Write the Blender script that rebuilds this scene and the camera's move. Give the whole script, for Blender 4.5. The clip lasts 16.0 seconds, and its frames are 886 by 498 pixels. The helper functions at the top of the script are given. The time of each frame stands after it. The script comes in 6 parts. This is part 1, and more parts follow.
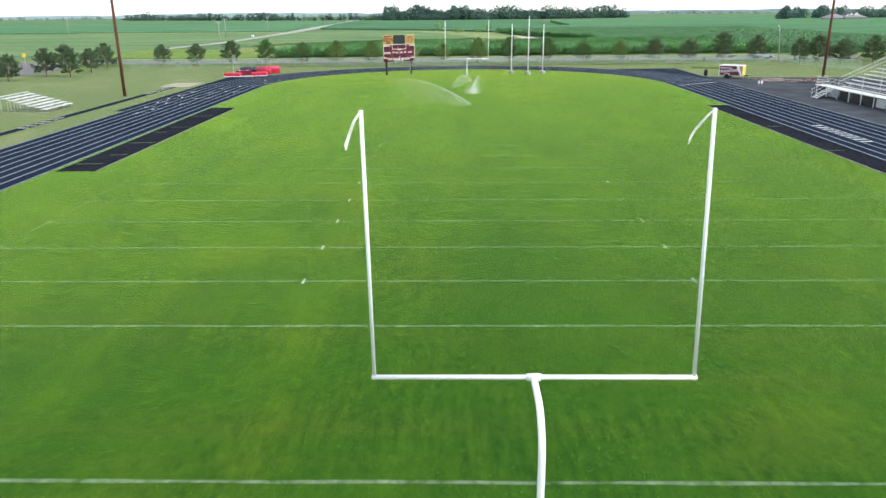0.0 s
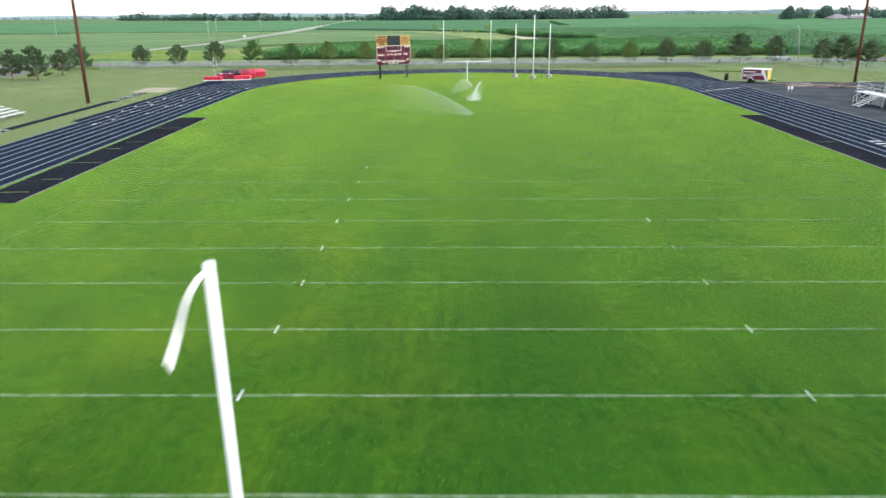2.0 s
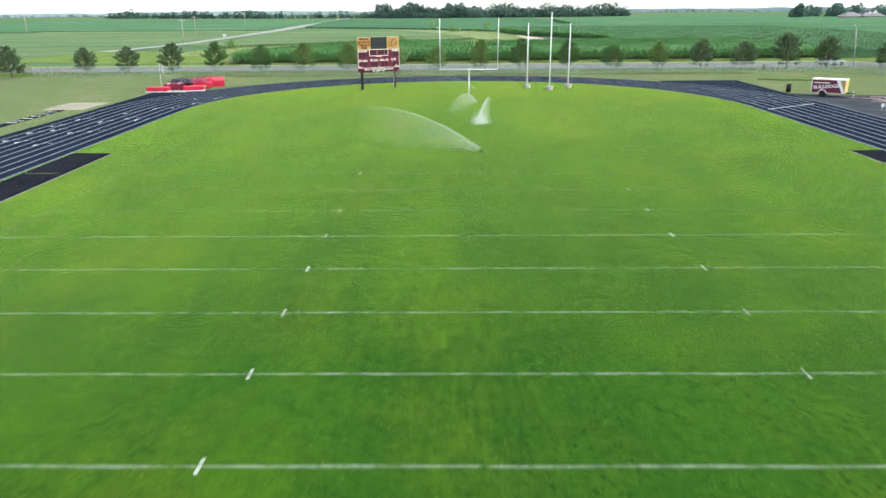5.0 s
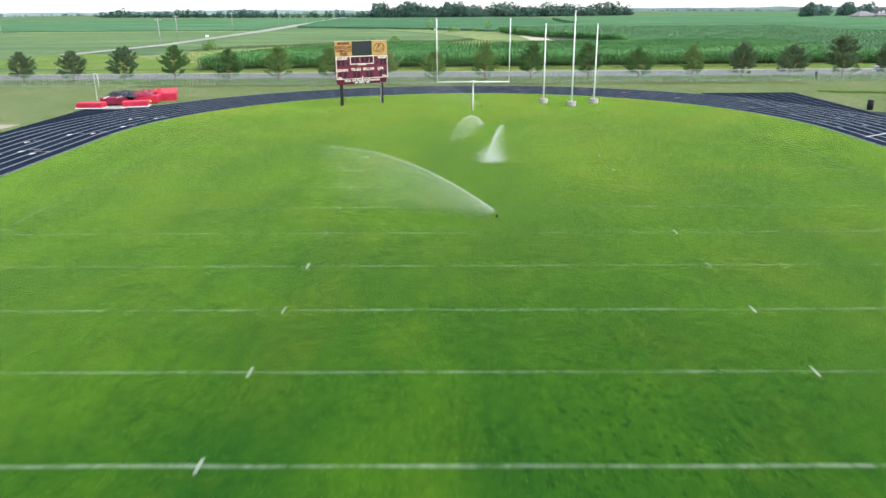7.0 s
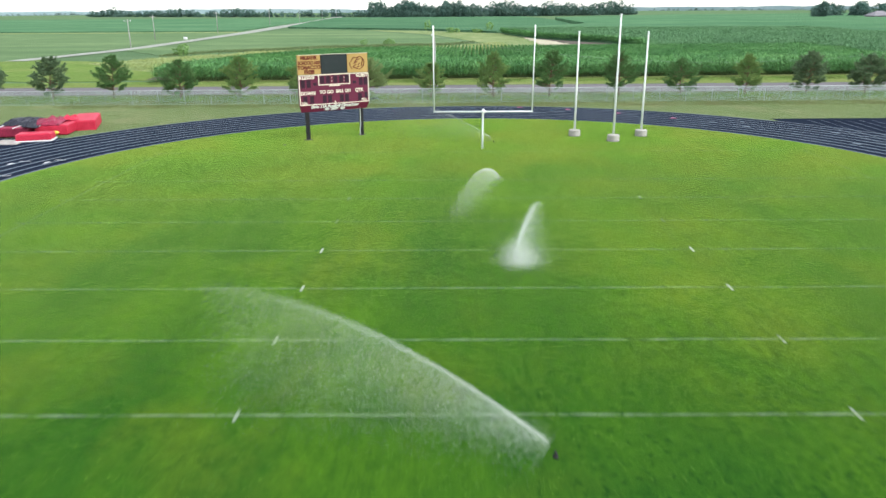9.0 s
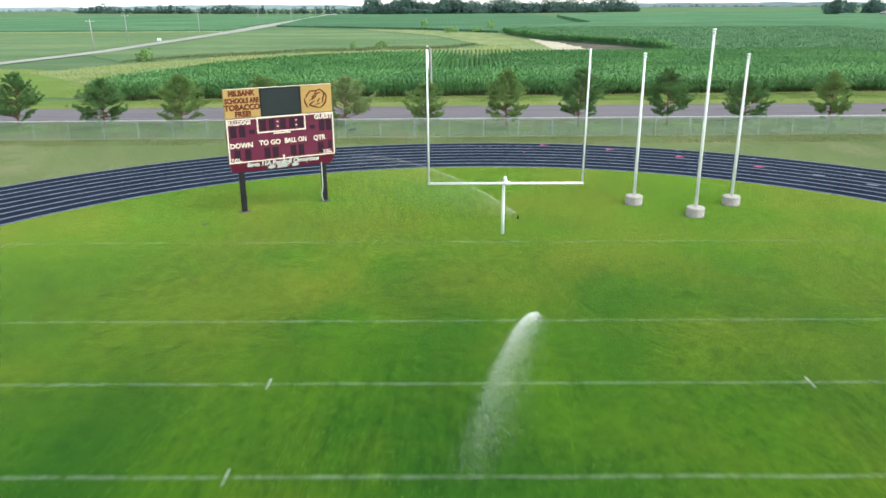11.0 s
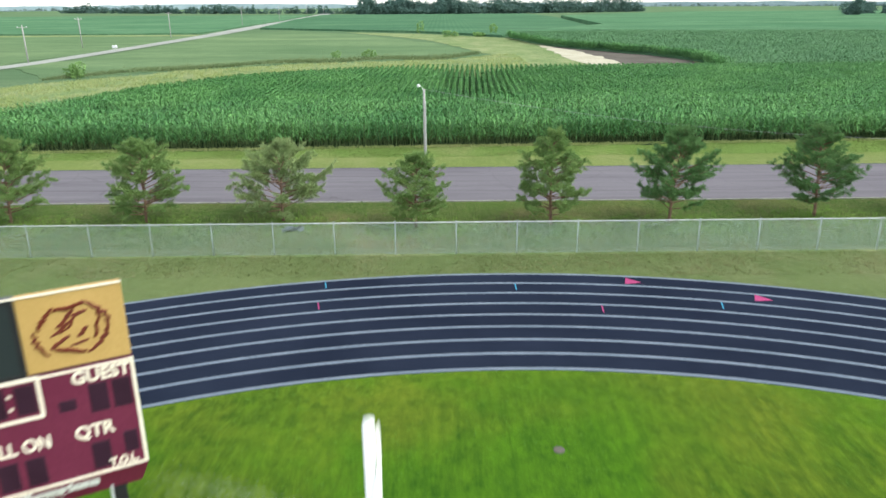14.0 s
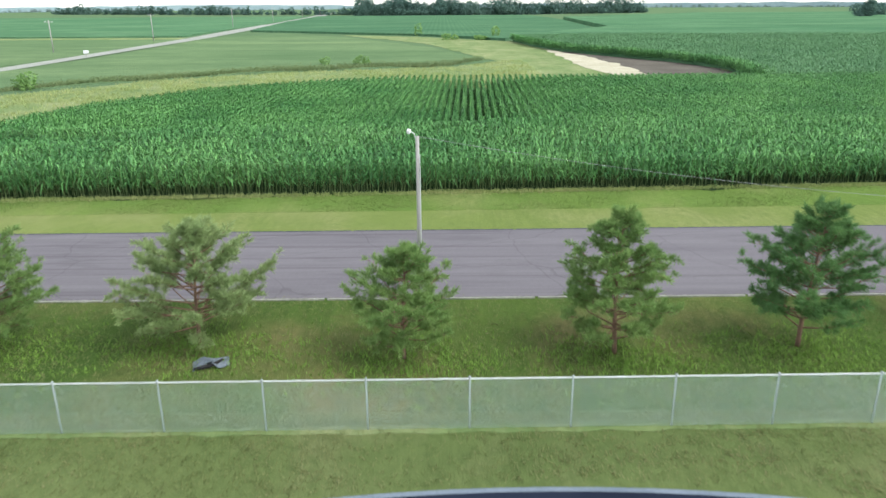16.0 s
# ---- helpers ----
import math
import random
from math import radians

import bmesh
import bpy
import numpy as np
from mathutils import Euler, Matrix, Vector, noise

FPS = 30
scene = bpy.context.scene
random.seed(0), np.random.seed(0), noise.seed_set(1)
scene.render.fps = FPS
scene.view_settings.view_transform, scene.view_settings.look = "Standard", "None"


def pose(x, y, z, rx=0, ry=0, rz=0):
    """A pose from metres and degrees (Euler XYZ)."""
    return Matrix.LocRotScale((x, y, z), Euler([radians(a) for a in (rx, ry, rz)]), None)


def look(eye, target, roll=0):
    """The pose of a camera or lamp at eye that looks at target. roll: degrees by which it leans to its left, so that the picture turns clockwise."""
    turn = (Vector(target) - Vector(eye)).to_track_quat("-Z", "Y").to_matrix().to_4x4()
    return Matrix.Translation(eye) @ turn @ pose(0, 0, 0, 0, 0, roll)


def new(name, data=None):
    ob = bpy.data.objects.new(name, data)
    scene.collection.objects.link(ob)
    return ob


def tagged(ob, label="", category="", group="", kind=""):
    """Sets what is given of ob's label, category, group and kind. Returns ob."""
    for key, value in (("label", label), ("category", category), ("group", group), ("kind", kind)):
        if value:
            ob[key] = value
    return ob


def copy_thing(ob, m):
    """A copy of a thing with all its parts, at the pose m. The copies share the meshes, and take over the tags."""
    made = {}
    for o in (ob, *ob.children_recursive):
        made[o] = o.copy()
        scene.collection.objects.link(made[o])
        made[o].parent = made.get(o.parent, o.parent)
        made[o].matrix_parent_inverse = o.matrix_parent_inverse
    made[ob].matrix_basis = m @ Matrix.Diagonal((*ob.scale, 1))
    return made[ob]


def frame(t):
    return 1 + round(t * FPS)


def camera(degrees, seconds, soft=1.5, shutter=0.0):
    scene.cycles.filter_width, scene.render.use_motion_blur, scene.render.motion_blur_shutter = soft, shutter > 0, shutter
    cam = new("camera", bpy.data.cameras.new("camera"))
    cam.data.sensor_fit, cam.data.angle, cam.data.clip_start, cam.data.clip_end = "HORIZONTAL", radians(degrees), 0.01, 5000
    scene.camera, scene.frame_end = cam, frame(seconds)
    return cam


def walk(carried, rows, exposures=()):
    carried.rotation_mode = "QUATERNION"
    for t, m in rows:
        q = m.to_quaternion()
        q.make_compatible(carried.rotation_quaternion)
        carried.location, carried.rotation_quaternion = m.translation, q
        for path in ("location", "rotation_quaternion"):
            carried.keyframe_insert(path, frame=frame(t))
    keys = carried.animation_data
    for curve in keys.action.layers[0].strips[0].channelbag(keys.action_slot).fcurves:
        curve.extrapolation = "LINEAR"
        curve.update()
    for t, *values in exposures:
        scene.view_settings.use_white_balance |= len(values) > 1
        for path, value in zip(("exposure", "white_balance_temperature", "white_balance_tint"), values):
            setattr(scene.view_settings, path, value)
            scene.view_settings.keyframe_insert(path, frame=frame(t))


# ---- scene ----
cam = camera(62.2, 16.0, soft=1.5, shutter=0.5)
PATH = [
    (0, (-1.695, -24.134, 10.820), (-1.734, -22.233, 10.199), -0.51),
    (0.5, (-1.761, -22.111, 10.727), (-1.800, -20.210, 10.106), -0.51),
    (1, (-1.825, -19.877, 10.669), (-1.863, -17.976, 10.047), -0.48),
    (1.5, (-1.886, -17.124, 10.592), (-1.921, -15.223, 9.971), -0.46),
    (2, (-1.939, -14.095, 10.536), (-1.972, -12.194, 9.916), -0.46),
    (2.5, (-1.959, -10.727, 10.520), (-1.992, -8.827, 9.898), -0.47),
    (3, (-2.001, -7.353, 10.474), (-2.033, -5.453, 9.852), -0.47),
    (3.5, (-2.038, -3.828, 10.420), (-2.068, -1.928, 9.798), -0.45),
    (4, (-2.078, 0.008, 10.370), (-2.106, 1.908, 9.747), -0.46),
    (6.5, (-2.284, 21.705, 10.074), (-2.306, 23.604, 9.448), -0.40),
    (7, (-2.308, 26.718, 10.051), (-2.329, 28.617, 9.424), -0.42),
    (7.5, (-2.356, 31.819, 10.064), (-2.376, 33.717, 9.435), -0.42),
    (8, (-2.397, 36.874, 10.093), (-2.417, 38.773, 9.464), -0.41),
    (10.5, (-2.691, 62.269, 10.732), (-2.703, 64.165, 10.097), -0.38),
    (11, (-2.742, 67.243, 10.927), (-2.753, 69.138, 10.288), -0.37),
    (11.5, (-2.795, 72.199, 11.103), (-2.805, 74.093, 10.462), -0.39),
    (12, (-2.845, 76.966, 11.217), (-2.855, 78.861, 10.576), -0.37),
    (12.5, (-2.915, 81.360, 11.359), (-2.923, 83.255, 10.718), -0.36),
    (13, (-2.972, 86.457, 11.464), (-2.979, 88.352, 10.824), -0.40),
    (13.5, (-3.026, 90.782, 11.550), (-3.031, 92.676, 10.908), -0.38),
    (14, (-3.069, 95.718, 11.595), (-3.073, 97.612, 10.953), -0.37),
    (14.5, (-3.118, 99.895, 11.636), (-3.121, 101.789, 10.993), -0.37),
    (15, (-3.152, 104.568, 11.658), (-3.154, 106.462, 11.015), -0.37),
    (15.5, (-3.186, 108.088, 11.691), (-3.187, 109.981, 11.047), -0.34),
    (16, (-3.223, 110.801, 11.643), (-3.224, 112.696, 11.003), -0.38),
]
EXPOSURES = [(0, 1.40), (4, 1.45), (8, 1.46), (10.5, 1.45), (12.5, 1.43), (13.5, 1.42), (14, 1.44), (14.5, 1.51), (15, 1.62), (15.5, 1.56), (16, 1.46)]
walk(cam, [(t, look(eye, target, roll)) for t, eye, target, roll in PATH], EXPOSURES)

# ---- light ----
world = bpy.data.worlds.new("hazy_summer_sky")
scene.world = world
world.use_nodes = True
wn, wl = world.node_tree.nodes, world.node_tree.links
sky = wn.new("ShaderNodeTexSky")
sky.sky_type, sky.sun_disc = "NISHITA", False
sky.sun_elevation, sky.sun_rotation = radians(50), radians(115)
sky.air_density, sky.dust_density, sky.ozone_density = 1.0, 0.8, 1.5
pale = wn.new("ShaderNodeHueSaturation")
pale.inputs["Saturation"].default_value = 0.30
wl.new(sky.outputs[0], pale.inputs["Color"])
wl.new(pale.outputs[0], wn["Background"].inputs["Color"])
wn["Background"].inputs["Strength"].default_value = 0.15

sun = new("sun", bpy.data.lights.new("sun", "SUN"))
sun.data.energy, sun.data.angle, sun.data.color = 1.05, radians(32), (0.97, 0.96, 0.85)
sun.matrix_world = look((60 * math.sin(radians(115)), 60 * math.cos(radians(115)), 71.5), (0, 0, 0))


# ---- materials ----
def principled(name, rough=0.8, metal=0.0):
    m = bpy.data.materials.new(name)
    m.use_nodes = True
    b = m.node_tree.nodes["Principled BSDF"]
    b.inputs["Roughness"].default_value, b.inputs["Metallic"].default_value = rough, metal
    if metal == 0:
        b.inputs["Specular IOR Level"].default_value = 0.2
    return m, m.node_tree.nodes, m.node_tree.links, b


def place(n, l, scale=(1, 1, 1), turn=0.0, world_space=True):
    """World or object coordinates, scaled."""
    mp = n.new("ShaderNodeMapping")
    mp.inputs["Scale"].default_value = scale
    mp.inputs["Rotation"].default_value = (0, 0, radians(turn))
    if world_space:
        l.new(n.new("ShaderNodeNewGeometry").outputs["Position"], mp.inputs[0])
    else:
        l.new(n.new("ShaderNodeTexCoord").outputs["Object"], mp.inputs[0])
    return mp.outputs[0]


def noise_of(n, l, vec, scale, detail=4.0, rough=0.55, low=0.35, high=0.65):
    t = n.new("ShaderNodeTexNoise")
    t.inputs["Scale"].default_value, t.inputs["Detail"].default_value, t.inputs["Roughness"].default_value = scale, detail, rough
    l.new(vec, t.inputs["Vector"])
    r = n.new("ShaderNodeMapRange")
    r.inputs["From Min"].default_value, r.inputs["From Max"].default_value = low, high
    l.new(t.outputs["Fac"], r.inputs["Value"])
    return r.outputs[0]


def mix(n, l, fac, a, b, mode="MIX"):
    m = n.new("ShaderNodeMix")
    m.data_type, m.blend_type = "RGBA", mode
    for i, v in ((0, fac), (6, a), (7, b)):
        if isinstance(v, (int, float)):
            m.inputs[i].default_value = v
        elif isinstance(v, tuple):
            m.inputs[i].default_value = (*v, 1)
        else:
            l.new(v, m.inputs[i])
    return m.outputs[2]


def bumped(n, l, b, height, strength, dist):
    k = n.new("ShaderNodeBump")
    k.inputs["Strength"].default_value, k.inputs["Distance"].default_value = strength, dist
    l.new(height, k.inputs["Height"])
    l.new(k.outputs[0], b.inputs["Normal"])


def scaled(n, l, v, k):
    m = n.new("ShaderNodeMath")
    m.operation, m.inputs[1].default_value = "MULTIPLY", k
    l.new(v, m.inputs[0])
    return m.outputs[0]


def surface(name, c1, c2, c3=None, big=0.4, small=8.0, rough=0.8, metal=0.0, bump=0.3, dist=0.01, world_space=False, stretch=(1, 1, 1)):
    """A plain weathered surface: two tones in large patches, a third in fine grain, and fine relief."""
    m, n, l, b = principled(name, rough, metal)
    v = place(n, l, stretch, 0, world_space)
    a = noise_of(n, l, v, big)
    f = noise_of(n, l, v, small, 5, 0.65)
    col = mix(n, l, a, c1, c2)
    col = mix(n, l, scaled(n, l, f, 0.55), col, c3 or tuple(0.6 * x for x in c2))
    l.new(col, b.inputs["Base Color"])
    bumped(n, l, b, f, bump, dist)
    return m


def grass_colour(n, l, deep, light, dry, dark, band=0.6, dry_amount=0.45, play=False):
    """Drifts of deep and light green, olive and dry patches, lengthwise streaks and dark clumps."""
    v = place(n, l)
    stripes = noise_of(n, l, place(n, l, (0.34, 0.018, 1)), 1.0, 2, 0.5, 0.38, 0.62)
    big = noise_of(n, l, v, 0.055, 3, 0.5, 0.36, 0.64)
    mid = noise_of(n, l, place(n, l, (1, 0.7, 1), 12), 0.20, 5, 0.62, 0.36, 0.62)
    spots = noise_of(n, l, place(n, l, (1.2, 0.8, 1), 20), 0.15, 5, 0.6, 0.50, 0.70)
    streak = noise_of(n, l, place(n, l, (3.4, 0.42, 1)), 1.0, 4, 0.65, 0.40, 0.66)
    where = noise_of(n, l, place(n, l, (1, 1, 1), 50), 0.10, 3, 0.5, 0.42, 0.58)
    clump = noise_of(n, l, place(n, l, (1, 0.6, 1)), 2.6, 5, 0.7, 0.3, 0.7)
    blot = noise_of(n, l, place(n, l, (1, 0.75, 1), 35), 2.3, 4, 0.65, 0.50, 0.64)
    fine = noise_of(n, l, v, 17, 4, 0.7, 0.25, 0.75)
    c = mix(n, l, scaled(n, l, stripes, band), deep, light)
    c = mix(n, l, scaled(n, l, big, 0.65), c, light)
    c = mix(n, l, scaled(n, l, mid, 0.64), c, deep)
    c = mix(n, l, scaled(n, l, spots, dry_amount), c, dry)
    split = n.new("ShaderNodeSeparateXYZ")
    l.new(v, split.inputs[0])

    def along(axis, a, b, top):
        """Grows from 0 at a to the top at b along one axis."""
        r = n.new("ShaderNodeMapRange")
        r.interpolation_type = "SMOOTHSTEP"
        r.inputs["From Min"].default_value, r.inputs["From Max"].default_value, r.inputs["To Max"].default_value = a, b, top
        l.new(split.outputs[axis], r.inputs["Value"])
        return r.outputs[0]

    def times(a, b):
        k = n.new("ShaderNodeMath")
        k.operation = "MULTIPLY"
        l.new(a, k.inputs[0])
        l.new(b, k.inputs[1])
        return k.outputs[0]

    if play:
        # the northern end zone has dried out more, the southern end is a deeper green
        c = mix(n, l, along("Y", 90, 104, 0.80), c, mix(n, l, spots, light, dry))
        c = mix(n, l, times(along("Y", 78, 98, 0.55), noise_of(n, l, v, 0.13, 3, 0.5, 0.42, 0.60)), c, (0.150, 0.165, 0.022))
        c = mix(n, l, along("Y", 34, -22, 0.42), c, tuple(0.55 * a + 0.45 * b for a, b in zip(deep, (0.075, 0.095, 0.014))))
        # faint bands mown across the southern end
        across = noise_of(n, l, place(n, l, (0.03, 0.5, 1)), 1.0, 2, 0.5, 0.46, 0.62)
        c = mix(n, l, times(along("Y", 16, -6, 0.40), across), c, (0.090, 0.128, 0.020))
        # a lush strip up the middle and a greener eastern half, a worn pale strip along the western hashes
        c = mix(n, l, times(times(along("X", -3.6, -0.5, 0.34), along("X", 8.0, 2.5, 1.0)), along("Y", 92, 66, 1.0)), c, deep)
        c = mix(n, l, times(along("X", 2.0, 14.0, 0.26), along("Y", 70, 40, 1.0)), c, deep)
        c = mix(n, l, times(times(along("X", -8.9, -7.6, 0.20), along("X", -5.6, -6.9, 1.0)), where), c, dry)
        # a dried patch by the middle sprinkler
        c = mix(n, l, times(times(along("X", 0.5, 5.0, 0.55), along("X", 15.0, 9.0, 1.0)), times(along("Y", 60, 72, 1.0), along("Y", 92, 78, 1.0))), c, mix(n, l, mid, dry, light))
        # coarse dark tufts, thickest east of the middle
        tuft = noise_of(n, l, place(n, l, (1, 0.9, 1), 15), 4.2, 4, 0.6, 0.55, 0.64)
        thick = times(times(along("X", -5.0, 3.0, 0.85), along("X", 16.0, 8.0, 1.0)), times(along("Y", -6, 12, 1.0), along("Y", 84, 56, 1.0)))
        c = mix(n, l, times(times(tuft, thick), noise_of(n, l, v, 0.16, 3, 0.55, 0.36, 0.54)), c, dark)
    c = mix(n, l, scaled(n, l, times(streak, where), 0.45), c, dark)
    c = mix(n, l, scaled(n, l, times(blot, mid), 0.45), c, dark)
    c = mix(n, l, scaled(n, l, clump, 0.42), c, dark)
    c = mix(n, l, scaled(n, l, fine, 0.36), c, dark)
    return c, clump, fine


def grass(name, deep, light, dry, dark, band=0.6, dry_amount=0.45, paint=None, worn=(0.35, 0.75), sheen=0.75, tint=(0.68, 1.0, 0.20), play=False):
    m, n, l, b = principled(name, 0.9)
    c, clump, fine = grass_colour(n, l, deep, light, dry, dark, band, dry_amount, play)
    if paint:
        w = noise_of(n, l, place(n, l), 1.3, 6, 0.75, *worn)
        c = mix(n, l, scaled(n, l, w, paint[1]), c, paint[0])
    l.new(c, b.inputs["Base Color"])
    b.inputs["Specular IOR Level"].default_value = 0.0
    b.inputs["Sheen Weight"].default_value, b.inputs["Sheen Roughness"].default_value = sheen, 0.14
    b.inputs["Sheen Tint"].default_value = (*tint, 1)
    h = n.new("ShaderNodeMath")
    h.operation = "ADD"
    l.new(clump, h.inputs[0])
    l.new(fine, h.inputs[1])
    bumped(n, l, b, h.outputs[0], 0.40, 0.06)
    return m


TURF = dict(deep=(0.023, 0.090, 0.012), light=(0.090, 0.200, 0.012), dry=(0.160, 0.208, 0.020), dark=(0.008, 0.040, 0.008), dry_amount=0.42, play=True)
m_turf = grass("sports_turf", **TURF)
m_line = grass("worn_white_line_on_turf", **TURF, paint=((0.62, 0.72, 0.60), 0.34), worn=(0.34, 0.74))
m_line_faint = grass("faint_white_line_on_turf", **TURF, paint=((0.62, 0.72, 0.60), 0.23), worn=(0.36, 0.74))
m_hash = grass("white_hash_on_turf", **TURF, paint=((0.76, 0.80, 0.76), 0.56), worn=(0.24, 0.6))
m_hash_worn = grass("worn_hash_on_turf", **TURF, paint=((0.72, 0.78, 0.72), 0.44), worn=(0.3, 0.7))
m_side = grass("faded_white_line_on_turf", **TURF, paint=((0.66, 0.74, 0.62), 0.20), worn=(0.36, 0.70))
m_lawn = grass("dry_mown_lawn", (0.104, 0.146, 0.050), (0.166, 0.199, 0.080), (0.250, 0.236, 0.130), (0.058, 0.086, 0.030), 0.4, 0.6, sheen=0.34, tint=(0.76, 0.90, 0.58))
m_rough = grass("rough_grass", (0.066, 0.118, 0.027), (0.126, 0.172, 0.043), (0.210, 0.178, 0.082), (0.030, 0.055, 0.016), 0.3, 0.9, sheen=0.20, tint=(0.74, 0.86, 0.44))
m_verge = grass("roadside_grass", (0.155, 0.202, 0.058), (0.222, 0.258, 0.090), (0.30, 0.29, 0.145), (0.098, 0.138, 0.042), 0.3, 0.5, sheen=0.14, tint=(0.72, 0.90, 0.40))
m_verge_rough = grass("uncut_roadside_grass", (0.115, 0.190, 0.042), (0.180, 0.255, 0.060), (0.27, 0.26, 0.115), (0.065, 0.112, 0.028), 0.3, 0.6, sheen=0.22, tint=(0.72, 0.90, 0.40))
m_tan = grass("dry_grass_strip", (0.140, 0.210, 0.080), (0.310, 0.335, 0.165), (0.46, 0.42, 0.26), (0.085, 0.140, 0.050), 0.6, 0.6, sheen=0.16, tint=(0.80, 0.86, 0.55))
# Dark green soil colour includes the shade between corn rows and in the dip.
m_soil_shade = surface("soil_with_painted_shade", (0.020, 0.042, 0.018), (0.034, 0.056, 0.026), None, 0.3, 4, 1.0, world_space=True)
m_soil = surface("bare_soil", (0.105, 0.098, 0.082), (0.150, 0.138, 0.118), None, 0.15, 3, 0.95, world_space=True)
m_sand = surface("pale_sand", (0.40, 0.38, 0.29), (0.52, 0.49, 0.39), (0.30, 0.28, 0.18), 0.2, 4, 0.95, world_space=True)
m_pit = surface("damp_pit_sand", (0.27, 0.255, 0.19), (0.36, 0.34, 0.26), (0.19, 0.18, 0.12), 0.5, 4, 0.95, world_space=True)
m_track = surface("track_asphalt", (0.015, 0.020, 0.034), (0.022, 0.029, 0.048), (0.010, 0.013, 0.022), 0.25, 60, 0.95, bump=0.2, dist=0.004, world_space=True)
m_pad = surface("patched_asphalt", (0.008, 0.009, 0.015), (0.014, 0.016, 0.024), (0.03, 0.034, 0.038), 0.35, 3, 0.92, bump=0.2, dist=0.004, world_space=True)
m_yard = surface("old_grey_asphalt", (0.046, 0.054, 0.066), (0.076, 0.086, 0.100), (0.046, 0.050, 0.056), 0.3, 12, 0.9, world_space=True)
for m_dark in (m_track, m_pad, m_yard, m_soil, m_sand, m_soil_shade):
    m_dark.node_tree.nodes["Principled BSDF"].inputs["Specular IOR Level"].default_value = 0.0
m_lane = surface("lane_paint", (0.140, 0.178, 0.218), (0.192, 0.232, 0.276), (0.10, 0.130, 0.160), 0.6, 14, 0.7, world_space=True)
m_lane.node_tree.nodes["Principled BSDF"].inputs["Specular IOR Level"].default_value = 0.03
m_mark = surface("white_paint", (0.66, 0.67, 0.68), (0.74, 0.75, 0.75), (0.45, 0.46, 0.48), 1.5, 20, 0.7, world_space=True)
m_red_paint = surface("pink_red_paint", (0.32, 0.030, 0.125), (0.40, 0.050, 0.165), (0.22, 0.03, 0.085), 2, 20, 0.7, world_space=True)
m_blue_paint = surface("blue_paint", (0.03, 0.25, 0.42), (0.05, 0.30, 0.45), None, 2, 20, 0.7, world_space=True)


def road_material():
    m, n, l, b = principled("faded_road_asphalt", 0.9)
    b.inputs["Specular IOR Level"].default_value = 0.03
    v = place(n, l)
    along = noise_of(n, l, place(n, l, (0.05, 1.3, 1)), 1.0, 3, 0.6, 0.36, 0.64)
    fine = noise_of(n, l, v, 14, 5, 0.7)
    tar = noise_of(n, l, place(n, l, (0.035, 1.9, 1), 0.4), 1.0, 2, 0.4, 0.60, 0.66)
    c = mix(n, l, along, (0.140, 0.132, 0.145), (0.170, 0.161, 0.174))
    c = mix(n, l, scaled(n, l, fine, 0.3), c, (0.085, 0.078, 0.088))
    c = mix(n, l, scaled(n, l, tar, 0.3), c, (0.070, 0.062, 0.070))
    worn = noise_of(n, l, place(n, l, (0.22, 0.8, 1), 3), 1.0, 5, 0.6, 0.52, 0.68)
    c = mix(n, l, scaled(n, l, worn, 0.35), c, (0.082, 0.078, 0.086))
    # old cracks
    warp = n.new("ShaderNodeTexNoise")
    warp.inputs["Scale"].default_value = 0.7
    l.new(v, warp.inputs["Vector"])
    bent = n.new("ShaderNodeMix")
    bent.data_type = "VECTOR"
    bent.inputs[0].default_value = 0.4
    l.new(v, bent.inputs[4])
    l.new(warp.outputs["Color"], bent.inputs[5])
    crack = n.new("ShaderNodeTexVoronoi")
    crack.feature = "DISTANCE_TO_EDGE"
    crack.inputs["Scale"].default_value = 0.30
    l.new(bent.outputs[1], crack.inputs["Vector"])
    thin = n.new("ShaderNodeMapRange")
    thin.inputs["From Min"].default_value, thin.inputs["From Max"].default_value = 0.007, 0.003
    l.new(crack.outputs["Distance"], thin.inputs["Value"])
    c = mix(n, l, scaled(n, l, thin.outputs[0], 0.22), c, (0.045, 0.042, 0.046))
    l.new(c, b.inputs["Base Color"])
    bumped(n, l, b, fine, 0.2, 0.006)
    return m


m_road = road_material()
m_kerb = surface("stained_kerb_concrete", (0.24, 0.24, 0.22), (0.33, 0.33, 0.30), (0.11, 0.12, 0.08), 1.2, 6, 0.9, world_space=True)
m_gravel = surface("gravel_road", (0.28, 0.30, 0.26), (0.34, 0.36, 0.32), (0.15, 0.16, 0.13), 0.1, 2, 0.95, world_space=True)
m_concrete = surface("weathered_concrete", (0.36, 0.35, 0.33), (0.47, 0.46, 0.43), (0.20, 0.17, 0.14), 1.6, 9, 0.9, bump=0.4)
m_white_steel = surface("white_painted_steel", (0.74, 0.76, 0.76), (0.80, 0.81, 0.80), (0.62, 0.65, 0.66), 1.2, 14, 0.45, bump=0.05, dist=0.002)
m_pole_grey = surface("galvanised_pole", (0.33, 0.37, 0.38), (0.42, 0.46, 0.47), (0.26, 0.29, 0.30), 1.0, 18, 0.55, 0.35, 0.05, 0.002)
m_galv = surface("galvanised_steel", (0.50, 0.53, 0.52), (0.60, 0.63, 0.62), (0.40, 0.43, 0.42), 1.0, 18, 0.55, 0.3, 0.05, 0.002)
m_wire = surface("chain_link_wire", (0.40, 0.54, 0.47), (0.48, 0.61, 0.54), None, 1.0, 18, 0.6, 0.2, 0.0, 0.002)
